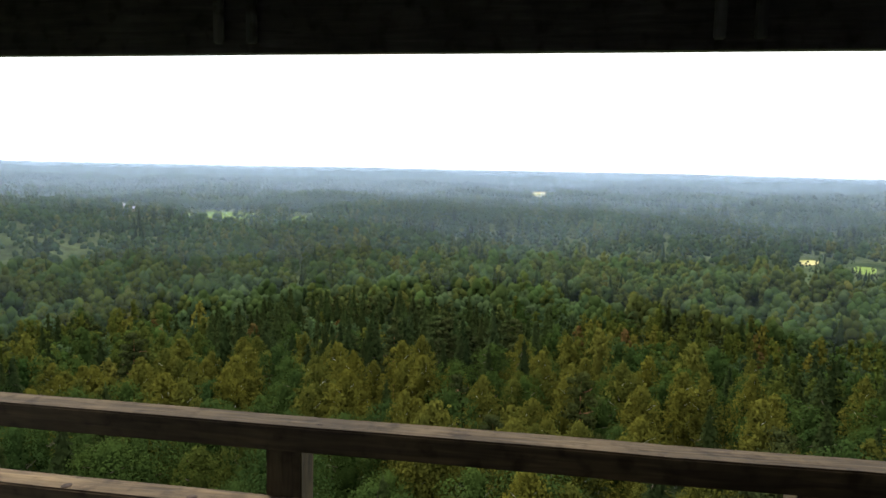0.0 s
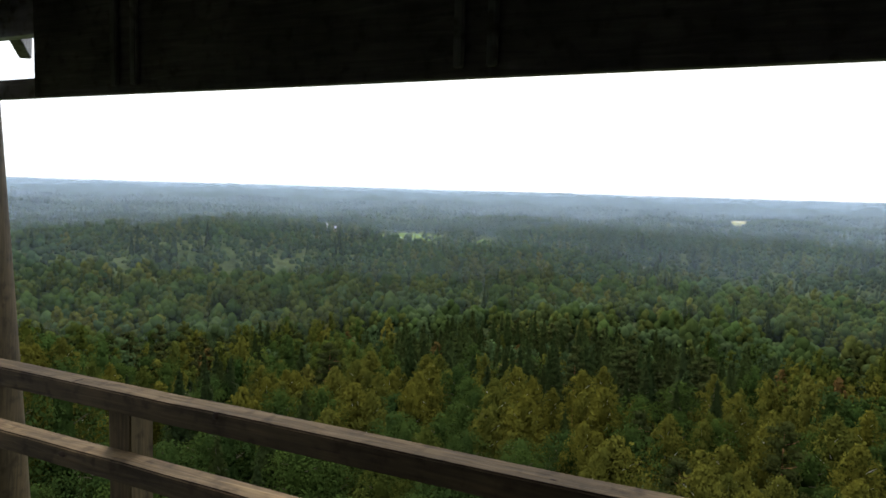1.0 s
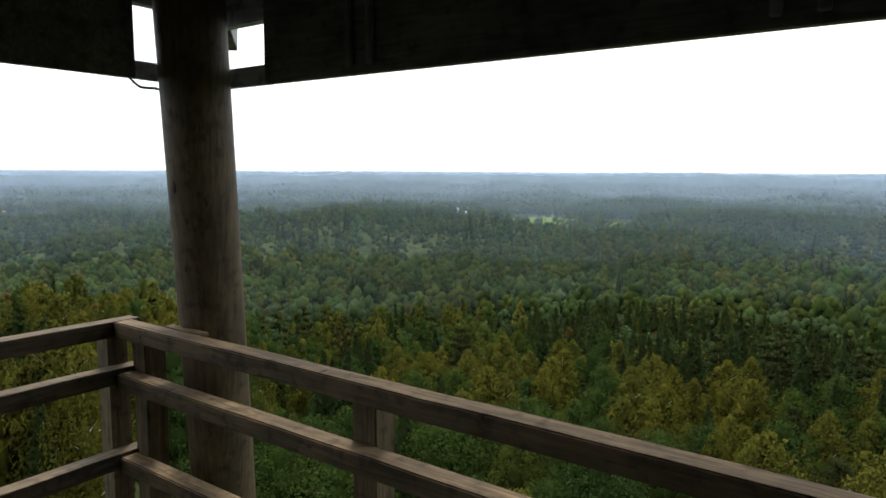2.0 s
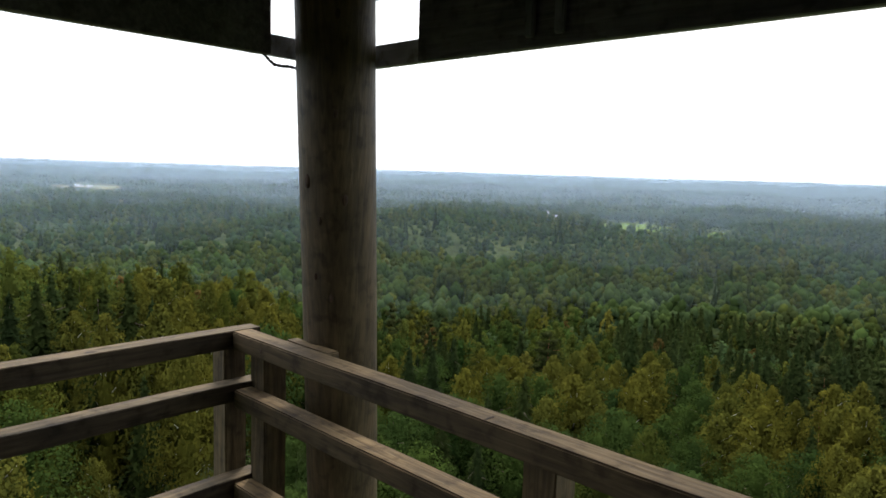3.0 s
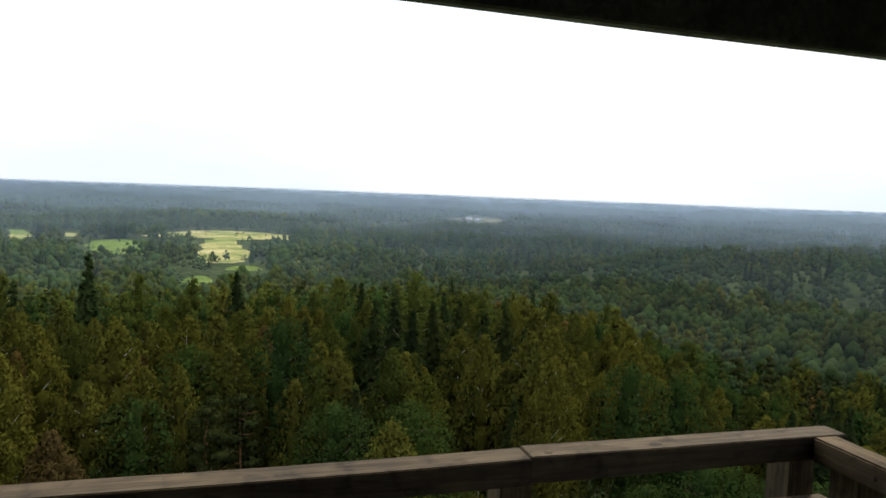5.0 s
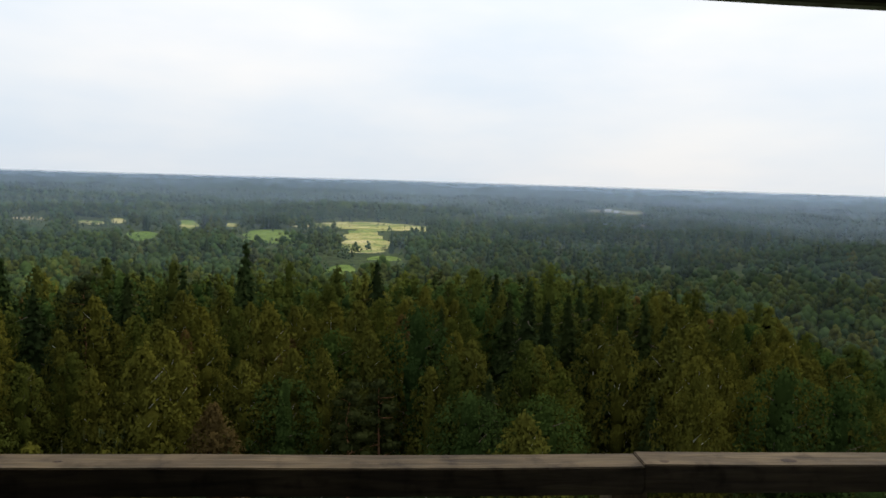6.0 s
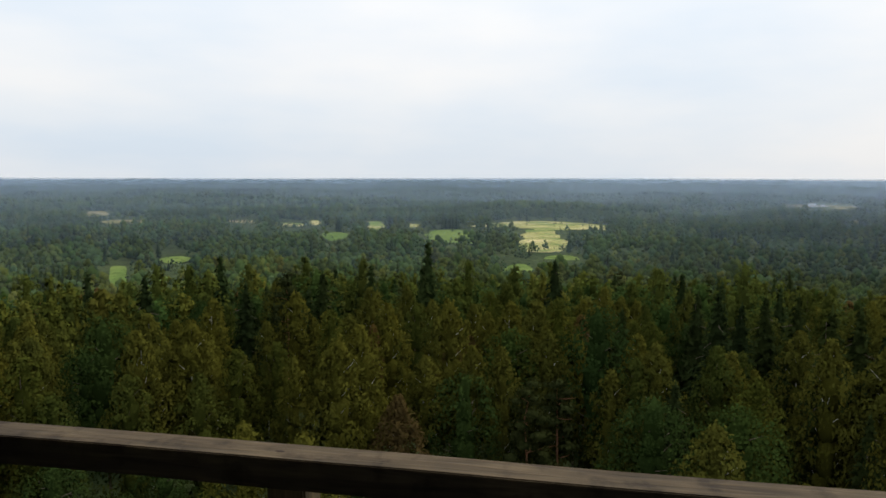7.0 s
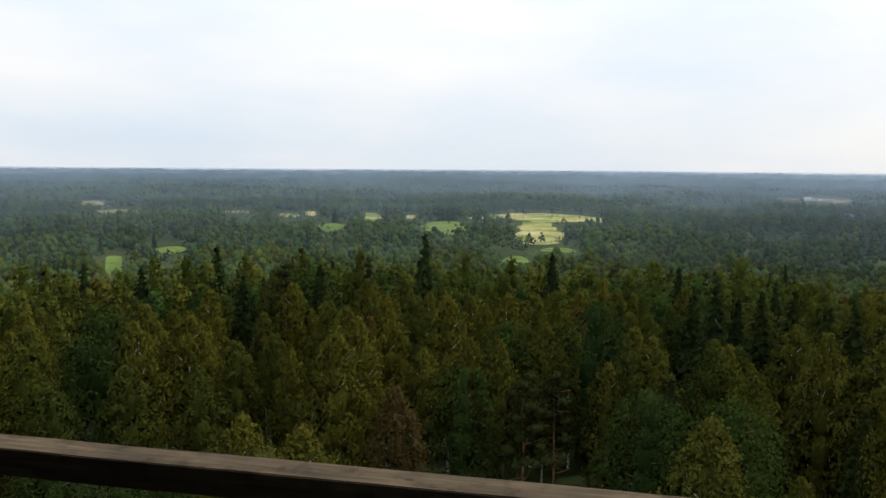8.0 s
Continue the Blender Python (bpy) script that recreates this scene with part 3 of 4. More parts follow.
def cleared(x, y, grow):
    keep = np.zeros(np.shape(x), bool)
    for patch in OPEN_LAND:
        keep |= inside_patch(x, y, patch, np.maximum(grow - 3 + 4 * waves(x, y, 30, 41), -0.45 * min(patch[3], patch[4])), 0.06 * patch[2] / patch[4])
    for patch in CLUMPS:
        keep &= ~inside_patch(x, y, patch)
    keep &= ~((waves(x, y, 40, 77) > 0.85) & (np.hypot(x, y) > 580))
    for ba, br, size, turn in HOUSES:
        keep |= inside_patch(x, y, ("yard", ba, br, size + 5, 0.05 * br), 0.0, 0.25)
    keep |= inside_patch(x, y, ("lake", *LAKE), 10, 0.3)
    return keep


def scatter(r0, r1, area, seed):
    """Places of trees in a ring of the plan, a little uneven, none in the clearings."""
    rng = np.random.RandomState(seed)
    n = int(0.5 * radians(SECTOR[1] - SECTOR[0]) * (r1 * r1 - r0 * r0) / area)
    az = rng.uniform(SECTOR[0], SECTOR[1], n * 3)
    r = np.sqrt(rng.uniform(r0 * r0, r1 * r1, n * 3))
    x, y = -np.sin(np.radians(az)) * r, np.cos(np.radians(az)) * r
    cell = math.sqrt(area) * 0.74
    used, keep = set(), []
    for i in range(n * 3):
        k = (int(x[i] // cell), int(y[i] // cell))
        if k in used:
            continue
        used.add(k)
        keep.append(i)
        if len(keep) >= n:
            break
    keep = np.array(keep)
    x, y = x[keep], y[keep]
    ok = ~cleared(x, y, 4.0)
    x, y = x[ok], y[ok]
    for _, ba, br, half, deep in CLUMPS:
        if r0 < br < r1:
            n = max(2, int(3.14 * half * deep / 70))
            t, k = rng.uniform(0, 6.28, n), np.sqrt(rng.uniform(0, 0.9, n))
            u, w, (cx, cy), a = k * np.cos(t) * half, k * np.sin(t) * deep, at(ba, br), radians(ba)
            x = np.concatenate([x, cx + u * math.cos(a) - w * math.sin(a)])
            y = np.concatenate([y, cy + u * math.sin(a) + w * math.cos(a)])
    return x, y, rng


def kinds_at(x, y, rng):
    """Stands of one kind and another: birch and aspen on the slopes, spruce in the hollows."""
    stand = waves(x, y, 75, 31) + 0.5 * waves(x, y, 24, 32) + rng.normal(0, 0.55, len(x))
    other = waves(x, y, 110, 33) + rng.normal(0, 0.6, len(x))
    r = np.hypot(x, y)
    out = np.full(len(x), "aspen", dtype=object)
    out[stand > np.where(r < 130, 0.2, np.where(r < 200, 0.6, 1.25))] = "birch"
    out[(r > 170) & (other > 0.25) & (stand < 1.0)] = "willow"
    out[(stand < np.where(r > 170, 0.4, -0.1)) & (other > -0.4) & (other < np.where(r > 170, 0.25, 9))] = "oak"
    out[(stand < 0.1) & (other < np.where((bearing(x, y) > 66) & (bearing(x, y) < 88) & (r < 130), -0.9, np.where((r < 240) & (bearing(x, y) > 55), -0.95, np.where(r > 240, -0.85, -0.45))))] = "spruce"
    out[(bearing(x, y) < 48) & (r < 112) & (stand > -0.25)] = "birch"
    front = (bearing(x, y) > 50) & (r < 130)
    out[front & (r < 68) & (stand < 0.9)] = "oak"
    out[front & (r > 74) & (out == "oak") & (other > 0.3)] = "birch"
    dark = (bearing(x, y) > 2) & (bearing(x, y) < 28) & (r > 125) & (r < 260)
    out[dark & (other < 0.5)] = "spruce"
    out[(stand > 0.6) & (other < -0.6) & ~front] = "pine"
    out[(stand > 0.9) & (other > 0.9) & (r < 250)] = "rust"
    return out


def stature(x, y):
    """How tall the wood stands: old trees along the spur, young growth just below the tower."""
    r, az = np.hypot(x, y), bearing(x, y)
    spur = smooth(az, 46, 64)
    old = smooth(r, 62, 74) * (1 - smooth(r, 128, 175))
    high = 1.0 + spur * (0.26 * old - 0.36 * (1 - smooth(r, 56, 74)))
    for patch in OPEN_LAND + [("lake", *LAKE)]:
        high = np.where(inside_patch(x, y, patch, 6.0, 0.22 * patch[2] / patch[4]), high * 0.4, high)
    for patch in CLUMPS:
        high = np.where(inside_patch(x, y, patch, 2.0), np.maximum(high, 0.62), high)
    return high


def forest(name, r0, r1, area, level, seed, label, grow=1.0, variants=4, even=0.0):
    x, y, rng = scatter(r0, r1, area, seed)
    kinds = kinds_at(x, y, rng)
    z = land(x, y)
    vs, fs, cs, ns, base = [], [], [], [], 0
    for kind in TINT:
        mine = np.where(kinds == kind)[0]
        for q in range(variants):
            some = mine[q::variants]
            if not len(some):
                continue
            v, f, c, d = crown_of(kind, level, 100 * seed + 7 * q + len(kind))
            n = len(some)
            s = rng.uniform(0.74, 1.16, n) * grow * stature(x[some], y[some])
            sz = s * rng.uniform(0.9, 1.12, n) / (grow ** 0.65)
            t = rng.uniform(0, 6.283, n)
            X = (v[None, :, 0] * np.cos(t)[:, None] - v[None, :, 1] * np.sin(t)[:, None]) * s[:, None] + x[some][:, None]
            Y = (v[None, :, 0] * np.sin(t)[:, None] + v[None, :, 1] * np.cos(t)[:, None]) * s[:, None] + y[some][:, None]
            Z = v[None, :, 2] * sz[:, None] + z[some][:, None]
            vs.append(np.stack([X, Y, Z], -1).reshape(-1, 3))
            X = d[None, :, 0] * np.cos(t)[:, None] - d[None, :, 1] * np.sin(t)[:, None]
            Y = d[None, :, 0] * np.sin(t)[:, None] + d[None, :, 1] * np.cos(t)[:, None]
            ns.append(np.stack([X, Y, np.broadcast_to(d[None, :, 2], X.shape)], -1).reshape(-1, 3))
            fs.append((f[None] + (np.arange(n) * len(v))[:, None, None] + base).reshape(-1, 3))
            # woods to the west, past 90 m, tinted brighter: light put into the colour
            west_lift = 1 + 0.52 * smooth(bearing(x[some], y[some]), 62, 90) * smooth(np.hypot(x[some], y[some]), 90, 150)
            # even blends far kinds towards bluish green, haze put into the tint
            hue = west_lift[:, None] * (np.array(TINT[kind]) * (1 - even) + np.array([0.028, 0.043, 0.019]) * even) * (1 + 0.16 * waves(x[some], y[some], 230, 51))[:, None] * rng.uniform(0.78, 1.24, (n, 1)) * rng.uniform(0.95, 1.05, (n, 3))
            cs.append((hue[:, None, :] * c[None]).reshape(-1, 3))
            base += n * len(v)
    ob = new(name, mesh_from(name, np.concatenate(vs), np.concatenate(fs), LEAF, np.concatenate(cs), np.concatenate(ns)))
    return tagged(ob, label, "forest", kind="stuff")


forest("forest_crest", 125, 165, 44, 2, 9, "tall mixed birch, spruce and aspen wood on the hill")
forest("forest_slope", 165, 260, 44, 3, 3, "mixed birch, spruce and aspen wood on the hillside")
forest("forest_valley", 260, 450, 50, 4, 4, "mixed green forest filling the valley below the hill", even=0.4)
forest("forest_plain", 450, 1150, 112, 5, 5, "dense dark green mixed forest on the plain", 1.25, even=0.5)
forest("forest_distance", 1150, 2520, 330, 6, 6, "far blue-green forest between pale meadows", 1.75, 4, 0.6)

# the nearest trees stand as things of their own
LABEL = {
    "birch": "yellowing birch with a pale trunk and drooping sprays", "aspen": "olive-green aspen with a loose leafy crown",
    "oak": "dark green broadleaf tree with a rounded crown", "spruce": "dark green spruce with drooping boughs and pointed top",
    "pine": "dull green pine with reddish upper limbs", "rust": "rust-brown withering tree with a thin crown", "willow": "grey-green willow with a soft round crown",
}
MODELS = {}
for kind in TINT:
    for q in range(4):
        for fine in (0, 1):
            v, f, c, d = crown_of(kind, fine, 900 + 13 * q + len(kind) + 50 * fine)
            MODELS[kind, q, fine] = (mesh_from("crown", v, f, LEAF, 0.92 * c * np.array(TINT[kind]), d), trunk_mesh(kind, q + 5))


def tree(kind, q, x, y, high, turn, wide=1.0):
    base = new({"oak": "broadleaf_tree", "rust": "withered_tree"}.get(kind, kind + "_tree"))
    crown, trunk = MODELS[kind, q, 0 if math.hypot(x, y) < 70 else 1]
    for name, me in (("trunk", trunk), ("crown", crown)):
        new(name, me).parent = base
    s = high / HEIGHT[kind]
    base.matrix_world = Matrix.Translation((x, y, float(land(x, y)))) @ Matrix.Rotation(turn, 4, "Z") @ Matrix.Diagonal((s * wide, s * wide, s, 1))
    return tagged(base, LABEL[kind], "tree", "trees near the tower")


x, y, rng = scatter(37, 125, 36, 8)
# kind, bearing, distance, height of trees that stand out
MARKED = [
    ("spruce", 91.4, 117, 27.1), ("oak", 88.0, 79, 23.9), ("birch", 95.3, 91, 22.6), ("spruce", 78.3, 91, 25.0), ("spruce", 79.9, 99, 23.9), ("spruce", 74.8, 111, 23.1),
    ("spruce", 70.4, 83, 24.9), ("spruce", 117.7, 108, 24.2), ("spruce", 125.3, 118, 25.2), ("pine", 114.4, 112, 25.7), ("spruce", 111.3, 124, 24.4), ("birch", 78.6, 51, 20.8),
    ("oak", 76.9, 57, 20.5), ("rust", 105.5, 65, 17.1), ("birch", 119.0, 54, 19.3), ("birch", 114.2, 50, 19.5), ("pine", 94.0, 69, 17.3), ("pine", 91.2, 73, 16.6),
    ("oak", 83.4, 63, 18.4), ("birch", 102.9, 77, 18.0), ("birch", 111.2, 98, 20.3), ("oak", 128.7, 84, 23.1),
]
MARKED += [
    ("oak", 57.8, 72, 21.9), ("oak", 53.8, 76, 21.1), ("birch", 64.3, 66, 23.2), ("birch", 16.1, 86, 17.7), ("oak", 19.9, 88, 15.9), ("spruce", 11.8, 78, 15.6),
    ("spruce", -16.0, 77, 16.1), ("spruce", 45.3, 81, 19.7), ("birch", 24.1, 98, 18.1), ("birch", -4.3, 83, 16.9), ("birch", -10.6, 79, 17.1),
    ("spruce", 85.9, 90, 22.0), ("spruce", 66.8, 85, 22.5), ("spruce", 72.6, 100, 24.5), ("spruce", 68.5, 95, 24.0), ("spruce", 76.6, 96, 23.0), ("spruce", 81.6, 70, 18.0),
]
# gaps in the young growth at the foot of the old trees
near_free = ~((np.hypot(x, y) < 74) & (bearing(x, y) > 58) & (np.random.RandomState(12).uniform(0, 1, len(x)) < 0.55))
for kind, ba, br, high in MARKED:
    mx, my = at(ba, br)
    near_free &= np.hypot(x - mx, y - my) > 5.0
for i, kind in enumerate(kinds_at(x, y, rng)):
    if near_free[i]:
        grown = float(stature(x[i], y[i]))
        grown *= 0.78 if kind == "spruce" and grown > 1.0 else 1.0
        tree(kind, i % 4, x[i], y[i], HEIGHT[kind] * rng.uniform(0.8, 1.1) * grown, rng.uniform(0, 6.28), rng.uniform(0.88, 1.12) * (1.0 if kind == "spruce" else min(1.0, grown ** -0.9)))
for i, (kind, ba, br, high) in enumerate(MARKED):
    tree(kind, i % 4, *at(ba, br), high, i * 1.3, 0.8 if high > 21 and kind != "spruce" else 1.0)



# ---------------------------------------------------------------- farmhouses on the plain
LIME = earthy("limewashed_wall", [(0.3, (0.30, 0.29, 0.26)), (0.7, (0.42, 0.40, 0.36))], 0.6)
SLATE = earthy("grey_roofing", [(0.3, (0.26, 0.27, 0.28)), (0.7, (0.40, 0.40, 0.40))], 0.8)


def farmhouse(ba, br, size, turn):
    x, y = at(ba, br)
    base = new("farmhouse")
    w, d, h, rise = size * 0.5, size * 0.3, 3.4, size * 0.22
    wall = [(sx * w, sy * d, z) for z in (-1.0, h) for sx, sy in ((-1, -1), (1, -1), (1, 1), (-1, 1))] + [(-w, 0, h + rise), (w, 0, h + rise)]
    me = bpy.data.meshes.new("wall")
    me.from_pydata(wall, [], [(0, 1, 5, 4), (2, 3, 7, 6), (1, 2, 6, 9, 5), (3, 0, 4, 8, 7), (3, 2, 1, 0)])
    me.materials.append(LIME)
    new("wall", me).parent = base
    o, t = 0.5, 0.25
    roof = []
    for z in (0.06, 0.06 + t):
        roof += [(sx * (w + o), sy, zz + z) for sx in (-1, 1) for sy, zz in ((-d - o, h - o * rise / d), (0, h + rise), (d + o, h - o * rise / d))]
    me = bpy.data.meshes.new("roof")
    me.from_pydata(roof, [], [(6, 7, 10, 9), (7, 8, 11, 10), (0, 3, 4, 1), (1, 4, 5, 2), (0, 1, 7, 6), (1, 2, 8, 7), (3, 9, 10, 4), (4, 10, 11, 5), (0, 6, 9, 3), (2, 5, 11, 8)])
    me.materials.append(SLATE)
    new("roof", me).parent = base
    bm = bmesh.new()
    bmesh.ops.create_cube(bm, size=1.0, matrix=Matrix.Translation((w * 0.3, 0, h + rise + 0.4)) @ Matrix.Diagonal((0.8, 0.8, 1.6, 1)))
    me = bpy.data.meshes.new("chimney")
    bm.to_mesh(me)
    me.materials.append(SLATE)
    new("chimney", me).parent = base
    base.matrix_world = Matrix.Translation((x, y, float(land(x, y)) + 0.8)) @ Matrix.Rotation(radians(turn + ba), 4, "Z")
    return tagged(base, "small pale farmhouse with a grey roof in a clearing", "house", "farmhouses on the plain")


for spot in HOUSES:
    farmhouse(*spot)


# ---------------------------------------------------------------- the tower
def box(bm, lo, hi, bevel=0.004, jig=0.0, cuts=0):
    """A sawn board with softened arrises, a trifle uneven along its length."""
    lo, hi = Vector(lo), Vector(hi)
    made = bmesh.ops.create_cube(bm, size=1.0)["verts"]
    bmesh.ops.transform(bm, matrix=Matrix.Translation((lo + hi) / 2) @ Matrix.Diagonal((*(hi - lo), 1)), verts=made)
    if cuts:
        size = hi - lo
        axis = max(range(3), key=lambda k: size[k])
        edges = [e for e in bm.edges if abs((e.verts[0].co - e.verts[1].co)[axis]) > 1e-6]
        bmesh.ops.subdivide_edges(bm, edges=edges, cuts=cuts)
        made = list(bm.verts)
    if bevel:
        edges = [e for e in {e for v in made for e in v.link_edges} if len(e.link_faces) == 2 and e.calc_face_angle(0) > 0.8]
        bmesh.ops.bevel(bm, geom=edges, offset=bevel, segments=2, affect="EDGES")
    if jig:
        for v in bm.verts:
            v.co += Vector((noise.noise(v.co * 3.1), noise.noise(v.co * 3.1 + Vector((7, 1, 3))), noise.noise(v.co * 3.1 + Vector((2, 9, 4))))) * jig


def part(name, bm, mat, parent=None, label=""):
    me = bpy.data.meshes.new(name)
    bm.to_mesh(me)
    bm.free()
    me.materials.append(mat)
    ob = new(name, me)
    ob.parent = parent
    if label:
        tagged(ob, label)
    return ob


def board(name, lo, hi, mat, parent=None, label="", bevel=0.004, jig=0.003, cuts=12):
    bm = bmesh.new()
    box(bm, lo, hi, bevel, jig, cuts)
    return part(name, bm, mat, parent, label)


SIDE = 5.2           # the platform is square, its corner at the origin
RAIL = 1.10          # height of the top rail
THICK, TALL = 0.066, 0.056

# floor and roof
floor = new("floor")
tagged(floor, "weathered grey-brown plank floor of the viewing platform", "floor", kind="structure")
k = int(SIDE / 0.145)
for i in range(k):
    y1 = 0.1 - i * 0.149
    board("plank", (-0.05, y1 - 0.143, -0.045), (SIDE, y1, 0.0), DECK, floor, bevel=0.003, jig=0.0, cuts=0)
bm = bmesh.new()
for i in range(7):
    box(bm, (-0.1 + i * 0.9, -SIDE, -0.22), (-0.02 + i * 0.9, 0.12, -0.045), 0, 0, 0)
part("joist", bm, POST, floor)
bm = bmesh.new()
for i in range(40):
    y1 = 0.75 - i * 0.171
    box(bm, (-0.4, y1 - 0.168, 2.36), (SIDE + 0.4, y1, 2.385), 0.002, 0, 0)
ceiling = part("ceiling", bm, DARK)
tagged(ceiling, "dark board underside of the tower roof", "ceiling", kind="structure")


# two unseen walls, added to block daylight from behind and darken the inside
for name, lo, hi in (("wall_east", (SIDE, -SIDE - 0.06, -0.05), (SIDE + 0.06, 0.1, 2.36)), ("wall_south", (-0.05, -SIDE - 0.06, -0.05), (SIDE - 0.003, -SIDE, 2.36))):
    tagged(board(name, lo, hi, DARK, bevel=0.0, jig=0.0, cuts=0), "unseen dark board wall added to keep back light off the platform", "wall", kind="structure")


def leg(x, y, lx, ly, label, knots):
    """A peeled log that leans inwards as it rises; x, y at the height of the rail."""
    post = new("log_post")
    tagged(post, label, "post", "corner posts of the tower")
    z0 = float(land(x, y)) - 0.5
    zs = [z0 + (2.42 - z0) * i / 70 for i in range(71)]
    v, f = [], []
    sides = 28
    for z in zs:
        r = 0.110 + 0.0018 * (RAIL - z)
        for j in range(sides):
            t = 2 * math.pi * j / sides
            q = Vector((math.cos(t) * 2, math.sin(t) * 2, z * 0.9 + x))
            rr = r * (1 + 0.022 * noise.noise(q) + 0.01 * noise.noise(q * 3))
            v.append((x + lx * (z - RAIL) + rr * math.cos(t), y + ly * (z - RAIL) + rr * math.sin(t), z))
    for i in range(70):
        for j in range(sides):
            f.append((i * sides + j, i * sides + (j + 1) % sides, (i + 1) * sides + (j + 1) % sides, (i + 1) * sides + j))
    me = mesh_from("log", v, f, LOG)
    me.shade_smooth()
    new("log", me).parent = post
    for ang, z, size in knots:
        bm = bmesh.new()
        bmesh.ops.create_uvsphere(bm, u_segments=12, v_segments=8, radius=1.0)
        t = radians(ang)
        r = 0.1105 + 0.0018 * (RAIL - z)
        c = Vector((x + lx * (z - RAIL) + r * math.cos(t) * 0.985, y + ly * (z - RAIL) + r * math.sin(t) * 0.985, z))
        bmesh.ops.transform(bm, matrix=Matrix.Translation(c) @ Matrix.Rotation(t, 4, "Z") @ Matrix.Diagonal((0.006, size * 0.5, size, 1)), verts=bm.verts)
        part("knot", bm, KNOT, post, "dark branch knot")
    return post


leg(0.253, 0.216, 0.087, -0.102, "thick peeled brown log post leaning inwards at the railing corner",
    [(-88, 1.57, 0.022), (-28, 1.52, 0.016), (-50, 1.24, 0.012), (-66, 1.46, 0.012), (-40, 1.75, 0.012), (-75, 1.3, 0.010), (-35, 2.0, 0.014)])
leg(SIDE + 0.1, 0.33, -0.02, -0.102, "thick peeled brown log post leaning inwards", [])
leg(0.253, -SIDE - 0.35, 0.087, 0.102, "thick peeled brown log post leaning inwards", [])
leg(SIDE + 0.2, -SIDE - 0.35, -0.01, 0.102, "thick peeled brown log post leaning inwards", [])

# railings
rail_a = new("railing")
tagged(rail_a, "weathered grey timber railing with square posts", "railing", "railings of the platform")
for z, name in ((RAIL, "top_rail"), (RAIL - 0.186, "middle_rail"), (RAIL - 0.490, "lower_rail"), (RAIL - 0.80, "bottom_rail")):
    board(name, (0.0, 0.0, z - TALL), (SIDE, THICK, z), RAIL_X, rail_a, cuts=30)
for cx in (0.028, 1.096, 2.21, 3.31, 4.40):
    board("post", (cx - 0.041, THICK + 0.002, -0.2), (cx + 0.041, THICK + 0.082, RAIL - 0.045), POST, rail_a)
rail_b = new("railing")
tagged(rail_b, "weathered grey timber railing jointed over a post", "railing", "railings of the platform")
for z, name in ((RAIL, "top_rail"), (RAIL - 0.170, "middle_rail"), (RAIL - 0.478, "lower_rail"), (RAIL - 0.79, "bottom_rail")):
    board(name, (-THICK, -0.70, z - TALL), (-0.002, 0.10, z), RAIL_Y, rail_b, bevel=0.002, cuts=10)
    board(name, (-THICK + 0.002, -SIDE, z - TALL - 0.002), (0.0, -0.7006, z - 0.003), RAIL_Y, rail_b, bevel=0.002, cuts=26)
for cy in (0.048, -0.70, -1.79, -2.88, -3.97):
    board("post", (-THICK - 0.082, cy - 0.037, -0.2), (-THICK - 0.002, cy + 0.037, RAIL - 0.045), POST, rail_b)


def rail_knot(parent, x, y, z, sx, sy, sz):
    bm = bmesh.new()
    bmesh.ops.create_uvsphere(bm, u_segments=12, v_segments=8, radius=1.0)
    bmesh.ops.transform(bm, matrix=Matrix.Translation((x, y, z)) @ Matrix.Diagonal((sx, sy, sz, 1)), verts=bm.verts)
    part("knot", bm, KNOT, parent, "dark knot in the wood")


for kx, ky, kz, sx, sy, sz in ((1.50, 0.004, RAIL - 0.008, 0.010, 0.007, 0.010), (1.0, 0.02, RAIL - 0.001, 0.004, 0.02, 0.0025), (0.16, 0.0, RAIL - 0.03, 0.007, 0.003, 0.007), (2.31, 0.022, RAIL - 0.001, 0.011, 0.005, 0.0025),
                               (2.62, 0.03, RAIL - 0.001, 0.012, 0.004, 0.0025), (3.3, 0.018, RAIL - 0.001, 0.008, 0.005, 0.0025), (2.02, 0.02, RAIL - 0.187, 0.013, 0.010, 0.003), (1.72, 0.015, RAIL - 0.187, 0.012, 0.012, 0.003), (0.96, 0.0, RAIL - 0.205, 0.016, 0.003, 0.008)):
    rail_knot(rail_a, kx, ky, kz, sx, sy, sz)
for kx, ky, kz, sx, sy, sz in ((-0.025, -0.40, RAIL - 0.001, 0.012, 0.022, 0.002), (-0.02, -0.655, RAIL - 0.001, 0.010, 0.016, 0.0025), (-0.028, -1.78, RAIL - 0.004, 0.006, 0.013, 0.0025), (-0.016, -2.9, RAIL - 0.004, 0.006, 0.012, 0.0025)):
    rail_knot(rail_b, kx, ky, kz, sx, sy, sz)
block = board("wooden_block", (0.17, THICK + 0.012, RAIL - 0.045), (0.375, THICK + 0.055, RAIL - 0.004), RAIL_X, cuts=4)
tagged(block, "short grey wooden block wedged between railing and log post", "block")

# boards under the eaves, seen dark against the sky
LOW = RAIL + 0.793
eave_a = new("eave_board")
tagged(eave_a, "dark stained eave board above the railing", "board", "eave boards of the roof")
board("panel", (0.541, 0.232, LOW), (SIDE - 0.25, 0.254, 2.36), DARK, eave_a, bevel=0.002, jig=0.0, cuts=0)
board("batten", (0.20, 0.256, LOW + 0.003), (SIDE, 0.282, LOW + 0.064), PLATE, eave_a, bevel=0.002, jig=0.002)
board("top_plate", (0.05, 0.256, RAIL + 0.995), (SIDE, 0.30, 2.358), PLATE, eave_a, bevel=0.002, jig=0.0)
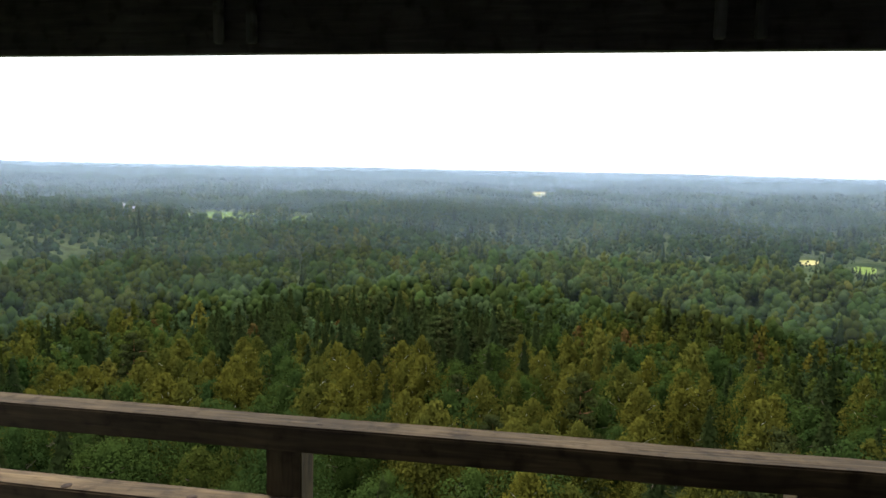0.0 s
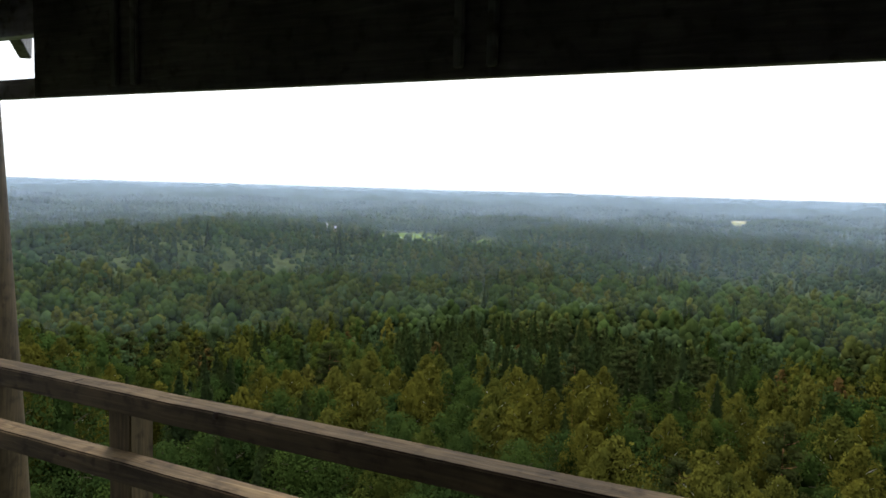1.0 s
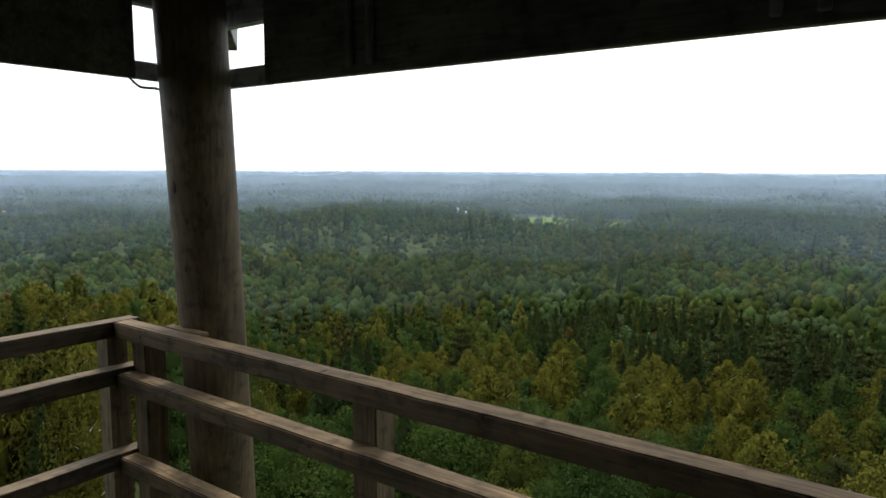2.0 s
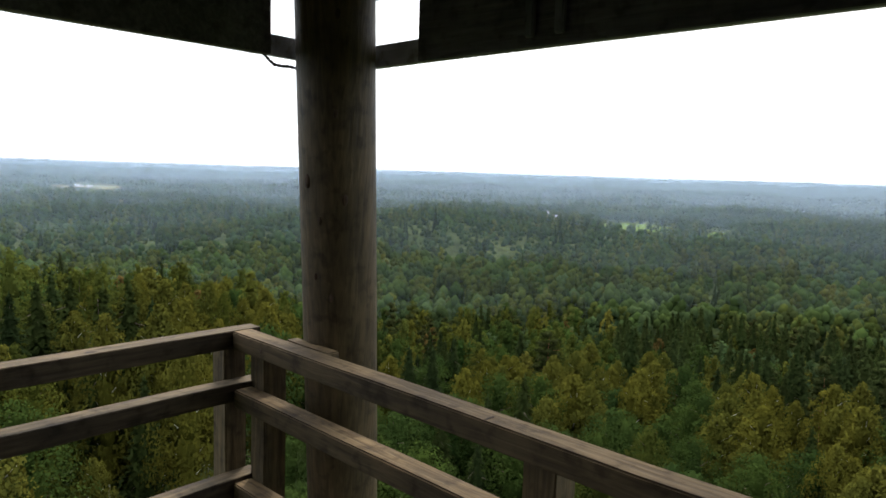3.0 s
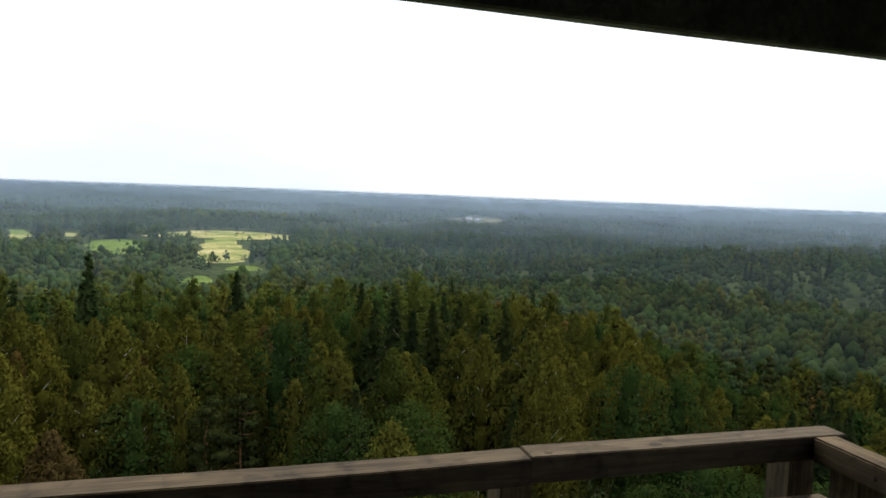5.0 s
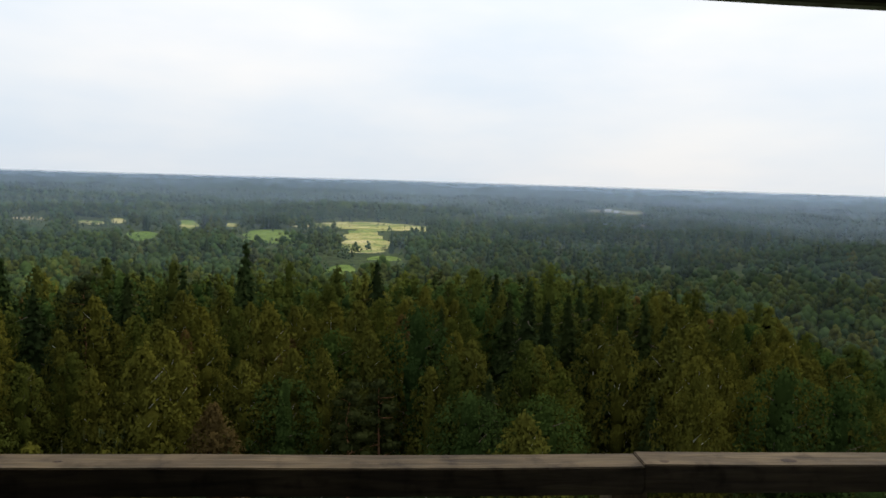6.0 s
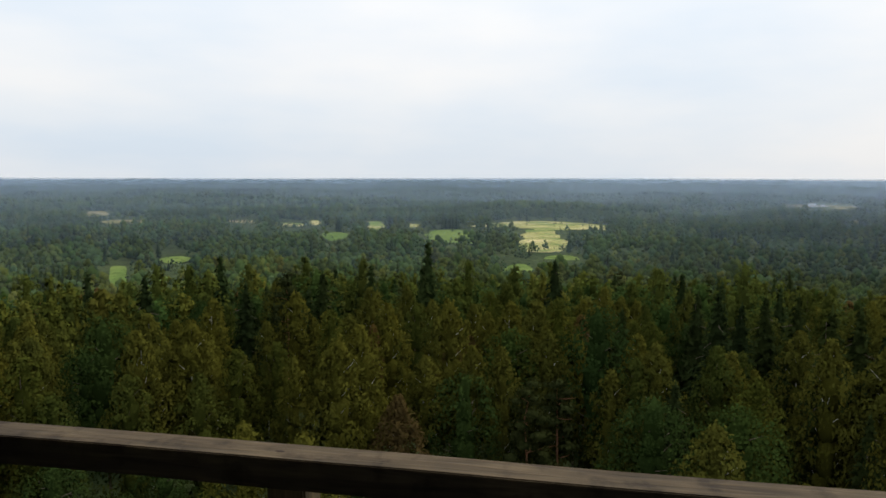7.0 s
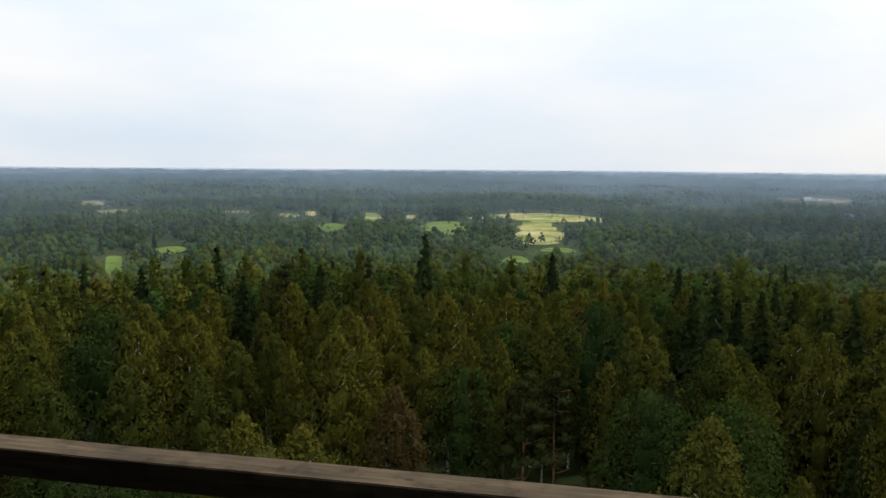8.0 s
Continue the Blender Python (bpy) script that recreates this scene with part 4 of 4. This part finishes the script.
for cx in (0.95, 2.04, 3.14, 4.25):
    for off in (-0.04, 0.04):
        board("stud", (cx + off - 0.012, 0.215, LOW + 0.02), (cx + off + 0.012, 0.230, 2.358), STUD, eave_a, bevel=0.003, jig=0.0, cuts=0)
eave_b = new("eave_board")
tagged(eave_b, "dark stained eave board above the railing", "board", "eave boards of the roof")
board("panel", (0.193, -SIDE + 0.3, LOW + 0.016), (0.215, -0.003, 2.36), DARK, eave_b, bevel=0.002, jig=0.0, cuts=0)
board("batten", (0.165, -SIDE, LOW + 0.018), (0.191, 0.24, LOW + 0.074), PLATE, eave_b, bevel=0.002, jig=0.002)
board("top_plate", (0.147, -SIDE, RAIL + 1.045), (0.191, 0.28, 2.358), PLATE, eave_b, bevel=0.002, jig=0.0)


def rafter(lo, hi, wide, deep):
    """A hip rafter that runs out under the roof's corner, cut plumb at its tail."""
    bm = bmesh.new()
    box(bm, (-wide / 2, -deep / 2, 0.0), (wide / 2, deep / 2, (Vector(hi) - Vector(lo)).length), 0.003, 0, 0)
    bmesh.ops.transform(bm, matrix=Matrix.Translation(lo) @ (Vector(hi) - Vector(lo)).to_track_quat("Z", "Y").to_matrix().to_4x4(), verts=bm.verts)
    return tagged(part("hip_rafter", bm, DARK), "dark slanting hip rafter under the corner of the roof", "rafter")


rafter((-0.46, 0.88, RAIL + 1.14), (0.34, 0.08, RAIL + 1.42), 0.05, 0.12)

# a twist of wire hanging at the corner
bm = bmesh.new()
path = [(0.186, -0.01, LOW + 0.02), (0.192, 0.006, LOW + 0.002), (0.196, 0.02, LOW - 0.008), (0.202, 0.04, LOW - 0.010), (0.209, 0.058, LOW - 0.009), (0.22, 0.078, LOW - 0.013), (0.24, 0.095, LOW - 0.016)]
for phase in (0, math.pi):
    pts = []
    for i in range(37):
        t = i / 36 * (len(path) - 1)
        j = min(int(t), len(path) - 2)
        p = Vector(path[j]).lerp(Vector(path[j + 1]), t - j)
        pts.append(p + Vector((math.cos(i * 0.9 + phase), 0, math.sin(i * 0.9 + phase))) * 0.0024)
    v, f = tube(pts, [0.0028] * len(pts), 5)
    vs = [bm.verts.new(p) for p in v]
    for q in f:
        bm.faces.new([vs[k] for k in q])
tagged(part("wire", bm, WIRE), "twisted steel wire hanging from the eave board", "wire")
